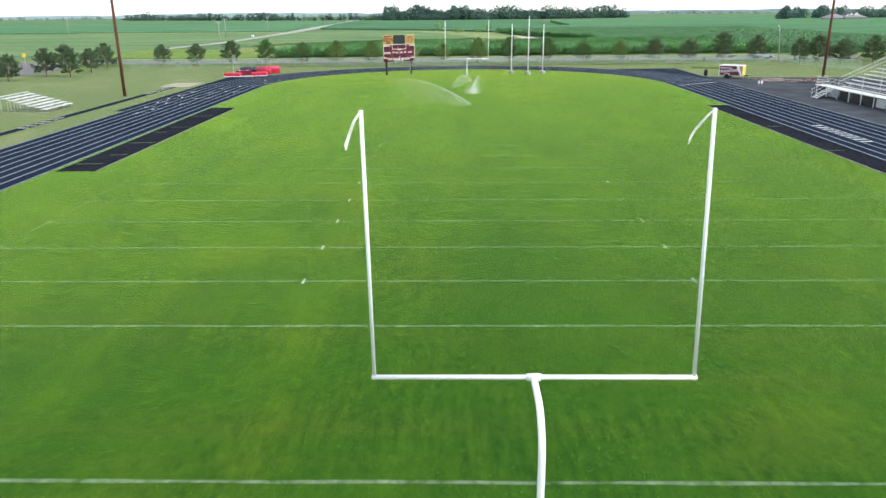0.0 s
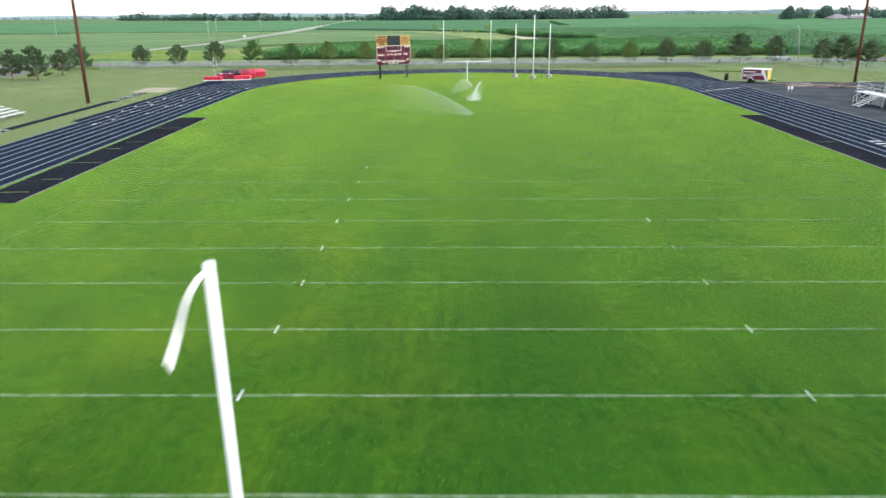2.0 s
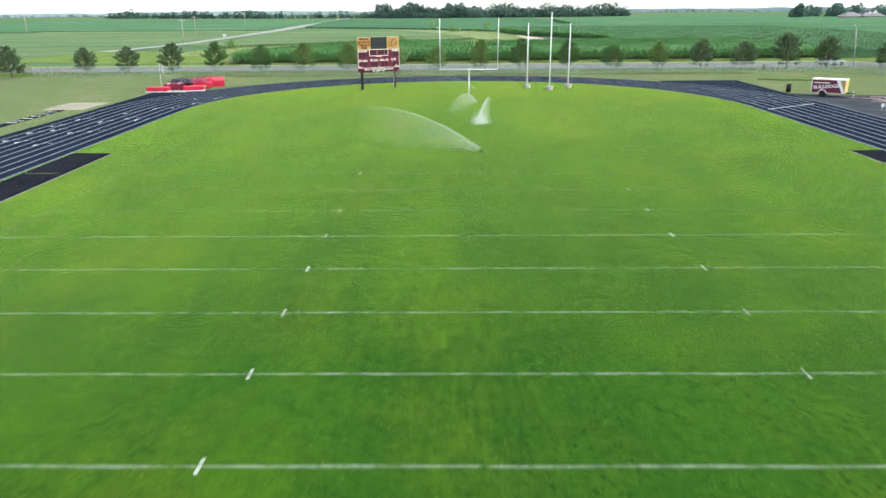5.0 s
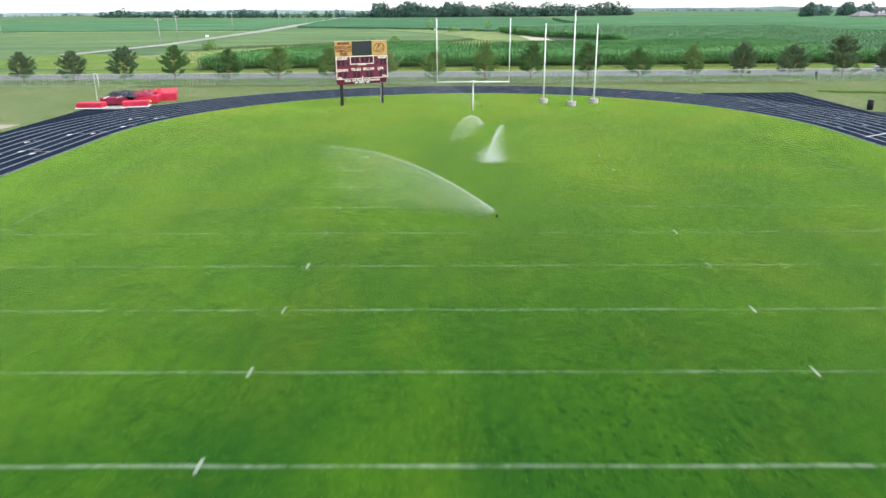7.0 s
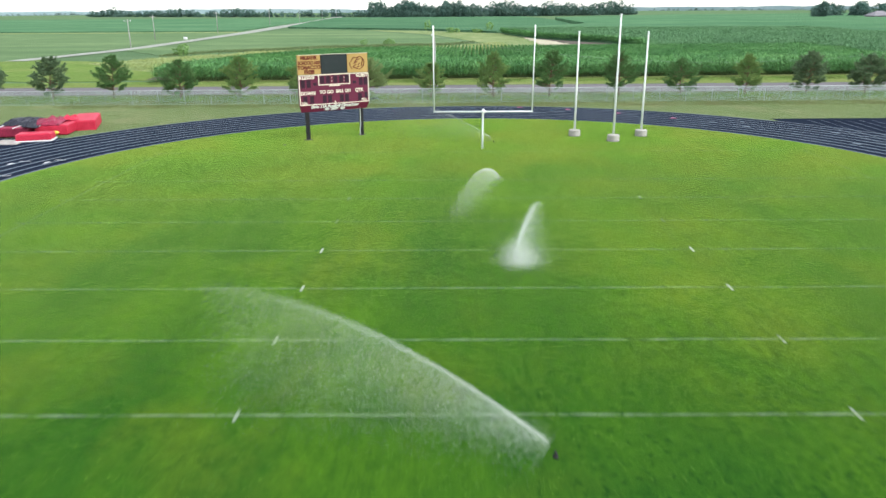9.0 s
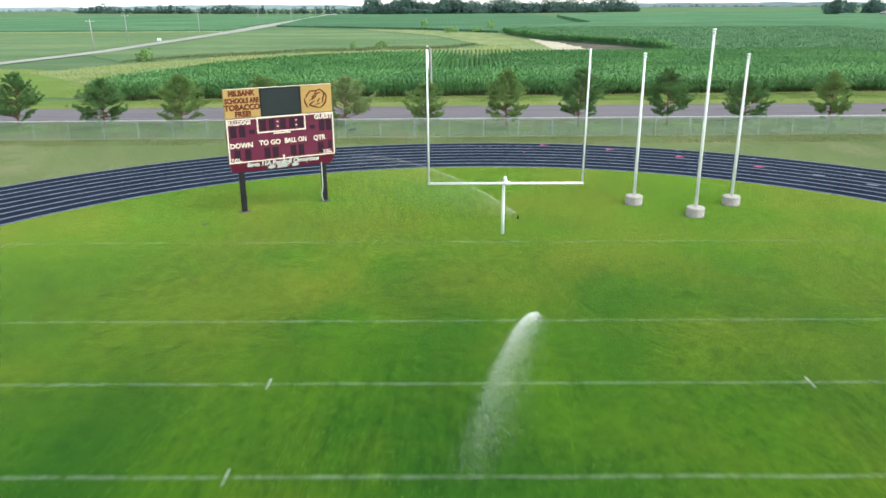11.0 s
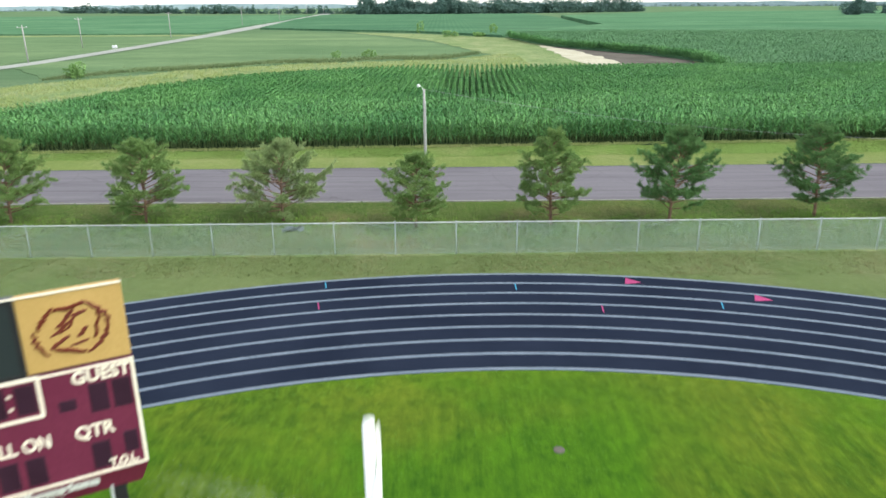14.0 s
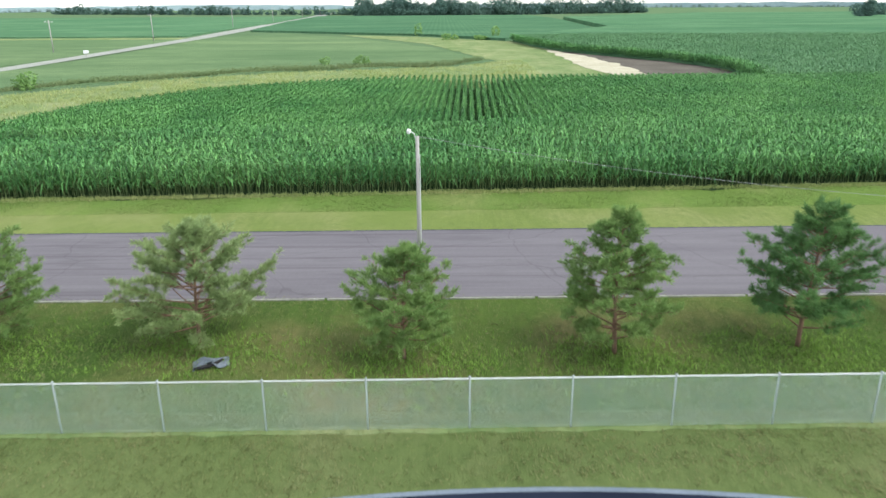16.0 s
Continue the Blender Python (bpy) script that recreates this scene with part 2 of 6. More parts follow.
m_alum = surface("aluminium_plank", (0.60, 0.61, 0.61), (0.68, 0.69, 0.69), (0.50, 0.51, 0.52), 0.8, 10, 0.5, 0.45, 0.1, 0.002)
m_rust = surface("rust_brown_wood_pole", (0.105, 0.040, 0.026), (0.135, 0.055, 0.036), (0.06, 0.028, 0.02), 0.7, 12, 0.85, stretch=(3, 3, 0.5))
m_black = surface("black_paint", (0.012, 0.012, 0.013), (0.022, 0.022, 0.023), None, 1.5, 14, 0.6)
m_grey_wood = surface("weathered_grey_wood", (0.32, 0.315, 0.30), (0.42, 0.415, 0.40), (0.20, 0.195, 0.18), 0.7, 10, 0.9, stretch=(4, 4, 0.4))
m_maroon = surface("maroon_panel", (0.108, 0.016, 0.040), (0.134, 0.023, 0.050), (0.090, 0.013, 0.032), 0.9, 14, 0.5, bump=0.03, dist=0.002)
m_maroon_dark = surface("dark_maroon_apron", (0.150, 0.016, 0.045), (0.180, 0.022, 0.055), None, 0.9, 14, 0.5, bump=0.03, dist=0.002)
m_gold = surface("gold_panel", (0.40, 0.265, 0.090), (0.45, 0.30, 0.108), (0.35, 0.225, 0.068), 0.9, 14, 0.5, bump=0.03, dist=0.002)
m_brown_ink = surface("dark_red_brown_lettering", (0.11, 0.020, 0.010), (0.14, 0.03, 0.015), None, 2, 14, 0.6, bump=0.0)
m_cream = surface("cream_lettering", (0.72, 0.66, 0.52), (0.78, 0.72, 0.60), (0.62, 0.56, 0.45), 2, 14, 0.5, bump=0.0)
m_white_vinyl = surface("white_vinyl_lettering", (0.80, 0.80, 0.77), (0.86, 0.86, 0.83), None, 2, 14, 0.5, bump=0.0)
m_screen = surface("dark_display_screen", (0.020, 0.028, 0.030), (0.026, 0.034, 0.036), None, 1, 30, 0.35, bump=0.0)
m_digit = surface("unlit_digit_panel", (0.026, 0.010, 0.020), (0.036, 0.014, 0.028), None, 2, 30, 0.35, bump=0.0)
m_red_vinyl = surface("red_vinyl", (0.44, 0.020, 0.050), (0.54, 0.035, 0.075), (0.32, 0.012, 0.030), 1.2, 8, 0.5, bump=0.15)
m_black_vinyl = surface("black_vinyl", (0.018, 0.020, 0.030), (0.030, 0.032, 0.045), None, 1.2, 8, 0.5, bump=0.15)
m_yellow = surface("yellow_panel", (0.70, 0.48, 0.06), (0.76, 0.54, 0.09), None, 1, 12, 0.5, bump=0.03)
m_rubber = surface("black_rubber", (0.016, 0.016, 0.016), (0.026, 0.026, 0.026), None, 2, 20, 0.85)
m_ribbon = surface("white_cloth_ribbon", (0.74, 0.74, 0.70), (0.80, 0.80, 0.76), (0.62, 0.62, 0.56), 3, 20, 0.85)
m_bark = surface("red_brown_pine_bark", (0.170, 0.105, 0.072), (0.24, 0.145, 0.095), (0.11, 0.078, 0.06), 2.5, 14, 0.95, bump=0.6, dist=0.02)
m_plank_brown = surface("brown_timber", (0.13, 0.085, 0.065), (0.22, 0.145, 0.11), None, 1, 10, 0.9)
m_roof = surface("grey_shingle_roof", (0.10, 0.10, 0.11), (0.14, 0.14, 0.15), None, 0.6, 4, 0.95)
m_siding = surface("white_siding", (0.66, 0.66, 0.66), (0.74, 0.74, 0.74), None, 0.6, 4, 0.8)
m_glass_dark = surface("dark_window_glass", (0.02, 0.025, 0.03), (0.03, 0.035, 0.04), None, 1, 5, 0.12, bump=0.0)


def leaves(name, dark, mid, light, big=0.05, transl=0.25, island=0.6):
    """Foliage: tone varies from leaf to leaf and in drifts; a little light comes through."""
    m, n, l, b = principled(name, 0.6)
    g = n.new("ShaderNodeNewGeometry")
    drift = noise_of(n, l, place(n, l), big, 3, 0.6, 0.35, 0.65)
    c = mix(n, l, drift, mid, light)
    k = n.new("ShaderNodeMath")
    k.operation, k.inputs[1].default_value = "MULTIPLY", island
    l.new(g.outputs["Random Per Island"], k.inputs[0])
    c = mix(n, l, k.outputs[0], c, dark)
    l.new(c, b.inputs["Base Color"])
    b.inputs["Specular IOR Level"].default_value = 0.2
    t = n.new("ShaderNodeBsdfTranslucent")
    l.new(c, t.inputs["Color"])
    s = n.new("ShaderNodeMixShader")
    s.inputs[0].default_value = transl
    l.new(b.outputs[0], s.inputs[1])
    l.new(t.outputs[0], s.inputs[2])
    l.new(s.outputs[0], n["Material Output"].inputs["Surface"])
    return m


m_corn = leaves("corn_leaves", (0.014, 0.072, 0.027), (0.100, 0.280, 0.084), (0.186, 0.415, 0.130), 0.11, 0.15, 0.70)
# Same crop farther off: a bluer copy with distance haze in its colours.
m_corn_haze = leaves("haze_tinted_corn_leaves", (0.040, 0.108, 0.050), (0.092, 0.216, 0.094), (0.138, 0.280, 0.126), 0.11, 0.15, 0.5)
m_stalk = surface("corn_stalks", (0.11, 0.17, 0.06), (0.16, 0.21, 0.085), (0.08, 0.12, 0.045), 2, 14, 0.8)
m_needle = leaves("pine_needles", (0.100, 0.180, 0.060), (0.174, 0.296, 0.090), (0.265, 0.388, 0.128), 0.6, 0.42, 0.6)
m_needle_pale = leaves("pale_pine_needles", (0.150, 0.215, 0.094), (0.250, 0.345, 0.140), (0.345, 0.440, 0.190), 0.6, 0.42, 0.55)
m_needle_dark = leaves("dark_pine_needles", (0.056, 0.130, 0.050), (0.102, 0.222, 0.074), (0.160, 0.298, 0.100), 0.6, 0.38, 0.6)
# Far pines: grey-green colour lightened for distance haze.
m_needle_haze = leaves("haze_greyed_pine_needles", (0.076, 0.128, 0.074), (0.124, 0.196, 0.104), (0.182, 0.262, 0.134), 0.6, 0.40, 0.55)
# Far tree leaves: distance haze is tinted into both colour sets.
m_horizon = leaves("haze_tinted_horizon_leaves", (0.10, 0.16, 0.15), (0.15, 0.22, 0.21), (0.20, 0.27, 0.26), 0.01, 0.1, 0.5)
m_wood_haze = leaves("haze_tinted_woodland_leaves", (0.046, 0.104, 0.092), (0.078, 0.150, 0.124), (0.115, 0.195, 0.152), 0.02, 0.4, 0.55)
m_shrub = leaves("shrub_leaves", (0.11, 0.22, 0.07), (0.16, 0.29, 0.09), (0.21, 0.35, 0.11), 0.4, 0.3, 0.4)
m_tuft = leaves("tall_dry_grass", (0.20, 0.29, 0.09), (0.31, 0.38, 0.14), (0.44, 0.46, 0.21), 0.1, 0.4)


def crop_sheet(name, dark, mid, light, rows=None, turn=0.0):
    """The closed top of a far crop: drifts, clumps and drill rows."""
    m, n, l, b = principled(name, 0.9)
    b.inputs["Specular IOR Level"].default_value = 0.0
    v = place(n, l)
    drift = noise_of(n, l, place(n, l, (0.55, 1, 1)), 0.02, 5, 0.55, 0.34, 0.66)
    clump = noise_of(n, l, place(n, l, (0.5, 1, 1)), 0.33, 4, 0.65, 0.32, 0.68)
    fine = noise_of(n, l, v, 2.2, 4, 0.7, 0.3, 0.7)
    c = mix(n, l, drift, mid, light)
    swath = noise_of(n, l, place(n, l, (0.35, 1, 1), 8), 0.07, 4, 0.6, 0.40, 0.64)
    c = mix(n, l, scaled(n, l, swath, 0.45), c, dark)
    c = mix(n, l, scaled(n, l, clump, 0.40), c, dark)
    c = mix(n, l, scaled(n, l, fine, 0.40), c, dark)
    if rows:
        w = n.new("ShaderNodeTexWave")
        w.inputs["Scale"].default_value, w.inputs["Distortion"].default_value = 1.0, 0.6
        l.new(place(n, l, (rows, rows, rows), turn), w.inputs["Vector"])
        c = mix(n, l, scaled(n, l, w.outputs["Fac"], 0.28), c, dark)
    l.new(c, b.inputs["Base Color"])
    bumped(n, l, b, fine, 0.8, 0.25)
    return m


# Distance haze is mixed into these field greens as extra blue.
m_corn_sheet = crop_sheet("haze_tinted_corn_canopy", (0.050, 0.122, 0.066), (0.106, 0.228, 0.118), (0.160, 0.296, 0.156))
m_corn_rows = crop_sheet("haze_tinted_corn_rows", (0.046, 0.112, 0.064), (0.100, 0.215, 0.114), (0.142, 0.270, 0.142), 0.16)
m_soy_sheet = crop_sheet("haze_tinted_low_crop", (0.078, 0.142, 0.072), (0.156, 0.240, 0.118), (0.232, 0.318, 0.156))
m_far_ground = crop_sheet("haze_tinted_farmland", (0.080, 0.140, 0.075), (0.125, 0.205, 0.105), (0.170, 0.240, 0.125))


def water_material():
    m, n, l, b = principled("water_droplets", 0.3)
    b.inputs["Base Color"].default_value = (0.86, 0.90, 0.88, 1)
    t = n.new("ShaderNodeBsdfTransparent")
    s = n.new("ShaderNodeMixShader")
    s.inputs[0].default_value = 0.30
    l.new(t.outputs[0], s.inputs[1])
    l.new(b.outputs[0], s.inputs[2])
    l.new(s.outputs[0], n["Material Output"].inputs["Surface"])
    return m


m_water = water_material()
# The ridge's pale blue-grey is distance haze put into its base colour.
m_haze = surface("far_woods_painted_haze", (0.26, 0.35, 0.38), (0.32, 0.41, 0.44), (0.22, 0.31, 0.34), 0.01, 0.1, 1.0, bump=0.0, world_space=True)
m_water.node_tree.nodes["Principled BSDF"].inputs["Roughness"].default_value = 0.5


# ---- building helpers ----
class Geo:
    """Gathers vertices and faces of one mesh."""

    def __init__(self):
        self.v, self.f = [], []

    def add(self, verts, faces):
        k = len(self.v)
        self.v += [tuple(p) for p in verts]
        self.f += [tuple(i + k for i in q) for q in faces]
        return self

    def box(self, c, s, turn=0.0, tip=0.0, chamfer=0.0):
        """A box with its vertical edges and top edges taken off by the chamfer."""
        x, y, z = (a / 2 for a in s)
        k = min(chamfer, 0.45 * min(s))
        m = Matrix.Translation(c) @ pose(0, 0, 0, tip, 0, turn)
        if k <= 0:
            vs = [(a * x, b * y, d * z) for d in (-1, 1) for a, b in ((-1, -1), (1, -1), (1, 1), (-1, 1))]
            fs = [(3, 2, 1, 0), (4, 5, 6, 7), (0, 1, 5, 4), (1, 2, 6, 5), (2, 3, 7, 6), (3, 0, 4, 7)]
        else:
            def ring(ix, iy, h):
                return [(-ix + k, -iy, h), (ix - k, -iy, h), (ix, -iy + k, h), (ix, iy - k, h), (ix - k, iy, h), (-ix + k, iy, h), (-ix, iy - k, h), (-ix, -iy + k, h)]
            vs = ring(x - k, y - k, -z) + ring(x, y, -z + k) + ring(x, y, z - k) + ring(x - k, y - k, z)
            fs = [tuple(range(7, -1, -1)), tuple(range(24, 32))]
            for r in range(3):
                fs += [(8 * r + i, 8 * r + (i + 1) % 8, 8 * r + 8 + (i + 1) % 8, 8 * r + 8 + i) for i in range(8)]
        return self.add([m @ Vector(p) for p in vs], fs)

    def tube(self, pts, radii, n=8, caps=True):
        pts = [Vector(p) for p in pts]
        radii = radii if isinstance(radii, (list, tuple)) else [radii] * len(pts)
        vs, fs = [], []
        side = None
        for i, p in enumerate(pts):
            d = (pts[min(i + 1, len(pts) - 1)] - pts[max(i - 1, 0)]).normalized()
            if side is None:
                side = d.orthogonal().normalized()
            side = (side - d * side.dot(d)).normalized()
            up = d.cross(side)
            vs += [p + radii[i] * (math.cos(2 * math.pi * j / n) * side + math.sin(2 * math.pi * j / n) * up) for j in range(n)]
        for i in range(len(pts) - 1):
            fs += [(i * n + j, i * n + (j + 1) % n, (i + 1) * n + (j + 1) % n, (i + 1) * n + j) for j in range(n)]
        if caps:
            fs += [tuple(range(n - 1, -1, -1)), tuple((len(pts) - 1) * n + j for j in range(n))]
        return self.add(vs, fs)

    def lathe(self, profile, n=24, c=(0, 0, 0)):
        vs = [(c[0] + r * math.cos(2 * math.pi * j / n), c[1] + r * math.sin(2 * math.pi * j / n), c[2] + z) for r, z in profile for j in range(n)]
        fs = [(i * n + j, i * n + (j + 1) % n, (i + 1) * n + (j + 1) % n, (i + 1) * n + j) for i in range(len(profile) - 1) for j in range(n)]
        fs += [tuple(range(n - 1, -1, -1)), tuple((len(profile) - 1) * n + j for j in range(n))]
        return self.add(vs, fs)

    def slab(self, outline, z0, z1):
        """An upright prism over a flat outline, counter-clockwise."""
        n = len(outline)
        vs = [(x, y, z0) for x, y in outline] + [(x, y, z1) for x, y in outline]
        return self.add(vs, [tuple(range(n - 1, -1, -1)), tuple(range(n, 2 * n))] + [(i, (i + 1) % n, n + (i + 1) % n, n + i) for i in range(n)])

    def ribbon(self, left, right, z):
        """A flat strip between two rows of points."""
        n = len(left)
        return self.add([(x, y, z) for x, y in left] + [(x, y, z) for x, y in right], [(i, n + i, n + i + 1, i + 1) for i in range(n - 1)])

    def mesh(self, name, mat, smooth=False):
        me = bpy.data.meshes.new(name)
        me.from_pydata(self.v, [], self.f)
        me.materials.append(mat)
        if smooth:
            me.polygons.foreach_set("use_smooth", [True] * len(me.polygons))
        me.update()
        return me


def part(name, geo, mat, parent=None, label="", smooth=False):
    ob = new(name, geo.mesh(name, mat, smooth))
    if parent:
        ob.parent = parent
    if label:
        ob["label"] = label
    return ob


def thing(name, label, category, at=None, group="", kind=""):
    ob = new(name)
    ob.empty_display_size = 0.2
    if at is not None:
        ob.matrix_basis = at
    return tagged(ob, label, category, group, kind)


def stuff_mesh(name, verts, faces, mat):
    me = bpy.data.meshes.new(name)
    me.vertices.add(len(verts))
    me.vertices.foreach_set("co", np.asarray(verts, dtype=np.float32).ravel())
    k = faces.shape[1]
    me.loops.add(faces.size)
    me.loops.foreach_set("vertex_index", faces.astype(np.int32).ravel())
    me.polygons.add(len(faces))
    me.polygons.foreach_set("loop_start", np.arange(0, faces.size, k, dtype=np.int32))
    me.update(calc_edges=True)
    me.materials.append(mat)
    return me


def lettering(name, body, size, mat, parent, at, stretch=1.0, bold=0.0):
    """Raised letters in the built-in font, as a mesh, centred on the place given."""
    cu = bpy.data.curves.new(name, "FONT")
    cu.body, cu.size, cu.extrude, cu.offset = body, size, 0.006, bold
    cu.align_x, cu.align_y, cu.resolution_u = "CENTER", "CENTER", 3
    tmp = bpy.data.objects.new(name, cu)
    me = bpy.data.meshes.new_from_object(tmp)
    bpy.data.objects.remove(tmp)
    me.materials.clear()
    me.materials.append(mat)
    ob = new(name, me)
    ob.parent = parent
    ob.matrix_basis = at @ Matrix.Diagonal((stretch, 1, 1, 1))
    return ob


rng = np.random.default_rng(7)
YARD5 = 4.572

# ---- the ground ----
def disc(radius, n=96):
    return [(radius * math.cos(2 * math.pi * i / n), radius * math.sin(2 * math.pi * i / n) + 100) for i in range(n)]


g = Geo()
rings = ((900, 0.0), (1250, 0.0), (1700, -7.0), (2400, -20.0), (4700, -60.0))
for r_, z_ in rings:
    g.v += [(x, y, z_) for x, y in disc(r_)]
g.f.append(tuple(range(96)))
g.f += [(96 * k + i, 96 * (k + 1) + i, 96 * (k + 1) + (i + 1) % 96, 96 * k + (i + 1) % 96) for k in range(len(rings) - 1) for i in range(96)]
tagged(part("ground", g, m_far_ground), "flat green farmland reaching to the hazy horizon", "ground", kind="structure")

lawn = tagged(part("lawn", Geo().slab([(-140, -70), (110, -70), (110, 139.2), (-140, 139.2)], -0.5, 0.02), m_lawn),
              "dry yellowish mown lawn round the running track", "lawn", kind="structure")
tagged(part("rough_grass", Geo().slab([(-140, 130.0), (110, 130.0), (110, 139.3), (-140, 139.3)], -0.4, 0.03), m_rough),
       "uneven weedy grass under the pine row", "grass", kind="structure")
tagged(part("verge", Geo().slab([(-190, 145.0), (330, 151.5), (330, 173.8), (-190, 148.5)], -0.4, 0.03), m_verge),
       "bright mown grass verge between road and corn", "verge", kind="structure")

tagged(part("uncut_verge", Geo().slab([(-190, 148.0), (330, 159.9), (330, 173.0), (-190, 148.4)], -0.3, 0.036), m_verge_rough),
       "darker uncut grass strip before the corn", "verge", kind="structure")

CX, CY0, CY1, RI, RO = -0.6, 4.0, 87.2, 30.2, 39.2


def oval(r, n=64):
    """The track's line at the radius r, from its far bend round, counter-clockwise."""
    far = [(CX + r * math.cos(math.pi * i / n), CY1 + r * math.sin(math.pi * i / n)) for i in range(n + 1)]
    near = [(CX + r * math.cos(math.pi + math.pi * i / n), CY0 + r * math.sin(math.pi + math.pi * i / n)) for i in range(n + 1)]
    return far + near


turf = tagged(part("turf", Geo().slab(oval(RI - 0.05), -0.3, 0.035), m_turf),
              "bright green mown football field turf with darker and yellower drifts", "turf", kind="structure")
# yard lines, end lines, side lines and hash marks lie on the turf
for k in range(-2, 23):
    if k in (-1, 21):
        continue
    y = k * YARD5
    seg = [-24.38 + 48.76 * i / 24 for i in range(25)]
    part("yard_line", Geo().ribbon([(x, y + 0.068 + 0.02 * math.sin(7 * x + k)) for x in seg], [(x, y - 0.068 + 0.02 * math.sin(5 * x + k)) for x in seg], 0.042), m_line if k <= 9 else m_line_faint, turf)
    if 1 <= k <= 19:
        for x in (-8.128, 8.128):
            part("hash_mark", Geo().ribbon([(x - 0.05, y - 0.33), (x - 0.05, y + 0.33)], [(x + 0.05, y - 0.33), (x + 0.05, y + 0.33)], 0.046), m_hash if (x < 0 and k < 9) or k in (5, 8, 16, 17) else m_hash_worn, turf)
for x in (-23.8, 23.4):
    part("side_line", Geo().ribbon([(x - 0.05, -9.1), (x - 0.05, 100.6)], [(x + 0.05, -9.1), (x + 0.05, 100.6)], 0.0405), m_side, turf)
for x, y, s in ((0, 112.8, 0.16), (-15.3, 103.8, 0.15)):
    part("drain_lid", Geo().lathe([(s, 0.0), (s, 0.02), (s - 0.03, 0.025)], 12, (x, y, 0.03)), m_soil, turf)

# ---- the running track ----
loop = oval(RO) + [oval(RO)[0]]
inner = oval(RI - 0.05) + [oval(RI - 0.05)[0]]
track = tagged(part("running_track", Geo().ribbon(inner, loop, 0.036), m_track), "dark blue-grey asphalt running track with eight lanes", "track", kind="structure")
part("apron", Geo().slab([(-40.9, 60), (-36, 60), (-36, 88), (-33.6, 107.6), (-40.9, 107.6)], 0.0, 0.031), m_track, track)
part("start_chute", Geo().slab([(29.4, 80), (38.6, 80), (38.7, 116.2), (27.6, 116.2), (27.6, 112)], 0.0, 0.032), m_track, track)
part("pad", Geo().slab([(-30.4, 26.9), (-27.4, 26.9), (-27.6, 62.4), (-30.6, 62.6)], 0.0, 0.041), m_pad, track, "black patched asphalt strip")
part("pad", Geo().slab([(27.0, 16.0), (29.56, 16.0), (29.56, 62.2), (27.0, 62.0)], 0.0, 0.041), m_pad, track, "black patched asphalt strip")
for i in range(9):
    r = RI + 0.06 + i * (RO - RI - 0.16) / 8
    a, b = oval(r - 0.09, 96), oval(r + 0.09, 96)
    part("lane_line", Geo().ribbon(a + a[:1], b + b[:1], 0.042), m_lane, track)
# straight lanes running on into the chute
for i in range(8):
    x = 30.6 + i * 1.12
    y0 = CY1 + math.sqrt(max(1.0, (RI + 0.3 + 1.12 * i) ** 2 - (x - CX) ** 2)) if x - CX < RI + 0.3 + 1.12 * i else 88
    part("chute_line", Geo().ribbon([(x - 0.03, 88), (x - 0.03, 115.2 - 0.1 * i)], [(x + 0.03, 88), (x + 0.03, 115.2 - 0.1 * i)], 0.0435), m_lane, track)


def paint(name, x, y, w, d, mat, turn=0.0):
    c, s = math.cos(radians(turn)), math.sin(radians(turn))
    q = [(x + c * a - s * b, y + s * a + c * b) for a, b in ((-w / 2, -d / 2), (w / 2, -d / 2), (w / 2, d / 2), (-w / 2, d / 2))]
    part(name, Geo().ribbon([q[0], q[3]], [q[1], q[2]], 0.046), mat, track)


def radial(name, x, y, w, d, mat):
    """A mark set square to the bend."""
    paint(name, x, y, w, d, mat, math.degrees(math.atan2(y - CY1, x - CX)) - 90)


for x, y, m in ((-8.17, 125.05, m_blue_paint), (-0.05, 124.75, m_blue_paint), (3.15, 122.35, m_red_paint), (-8.12, 122.8, m_red_paint), (7.95, 122.6, m_blue_paint)):
    radial("stagger_mark", x, y, 0.05, 0.7, m)
for x, y in ((5.0, 125.3), (9.8, 123.3), (14.3, 120.4), (18.7, 116.9)):
    a = math.atan2(y - CY1, x - CX)
    t, o = Vector((math.sin(a), -math.cos(a))), Vector((math.cos(a), math.sin(a)))
    p = Vector((x, y))
    tri = [p - 0.30 * t - 0.36 * o, p + 0.42 * t - 0.10 * o, p - 0.22 * t + 0.40 * o]
    part("arrow_mark", Geo().add([(*q, 0.046) for q in tri], [(0, 1, 2)]), m_red_paint, track)
for x, y in ((14.9, 122.9), (19.4, 119.6), (24.2, 114.3), (26.9, 110.2)):
    radial("lane_number", x, y, 0.25, 0.4, m_lane)
for i, (x, y) in enumerate(((-37.5, 58.1), (-38.6, 63.3), (-39.0, 68.0), (-39.2, 72.0), (-37.0, 61.3), (-37.6, 67.2), (-37.9, 73.5), (-35.4, 66.0), (-35.6, 72.0), (-35.9, 78.5), (-36.0, 84.5),
                            (-39.2, 75.9), (-38.8, 80.0), (-34.1, 72.6), (-34.2, 80.5), (-34.3, 88.0), (-32.9, 79.6), (-32.6, 88.6), (-31.6, 92.3), (-30.6, 97.4), (-32.9, 97.0))):
    paint("lane_number", x, y, 0.20, 0.55 if i % 3 else 0.7, m_mark)
    paint("lane_number", x + 0.02, y + 0.1, 0.46, 0.14, m_mark)
    paint("stagger_mark", x + 0.5, y + 0.9, 0.8, 0.08, m_mark)
for i in range(9):
    paint("sprint_mark", 32.4, 37.4 + 1.1 * i, 1.0, 0.25, m_mark)
paint("start_line", 33.8, 87.0, 8.0, 0.16, m_mark, 33)
paint("start_line", 33.8, 80.0, 8.4, 0.1, m_lane, 0)
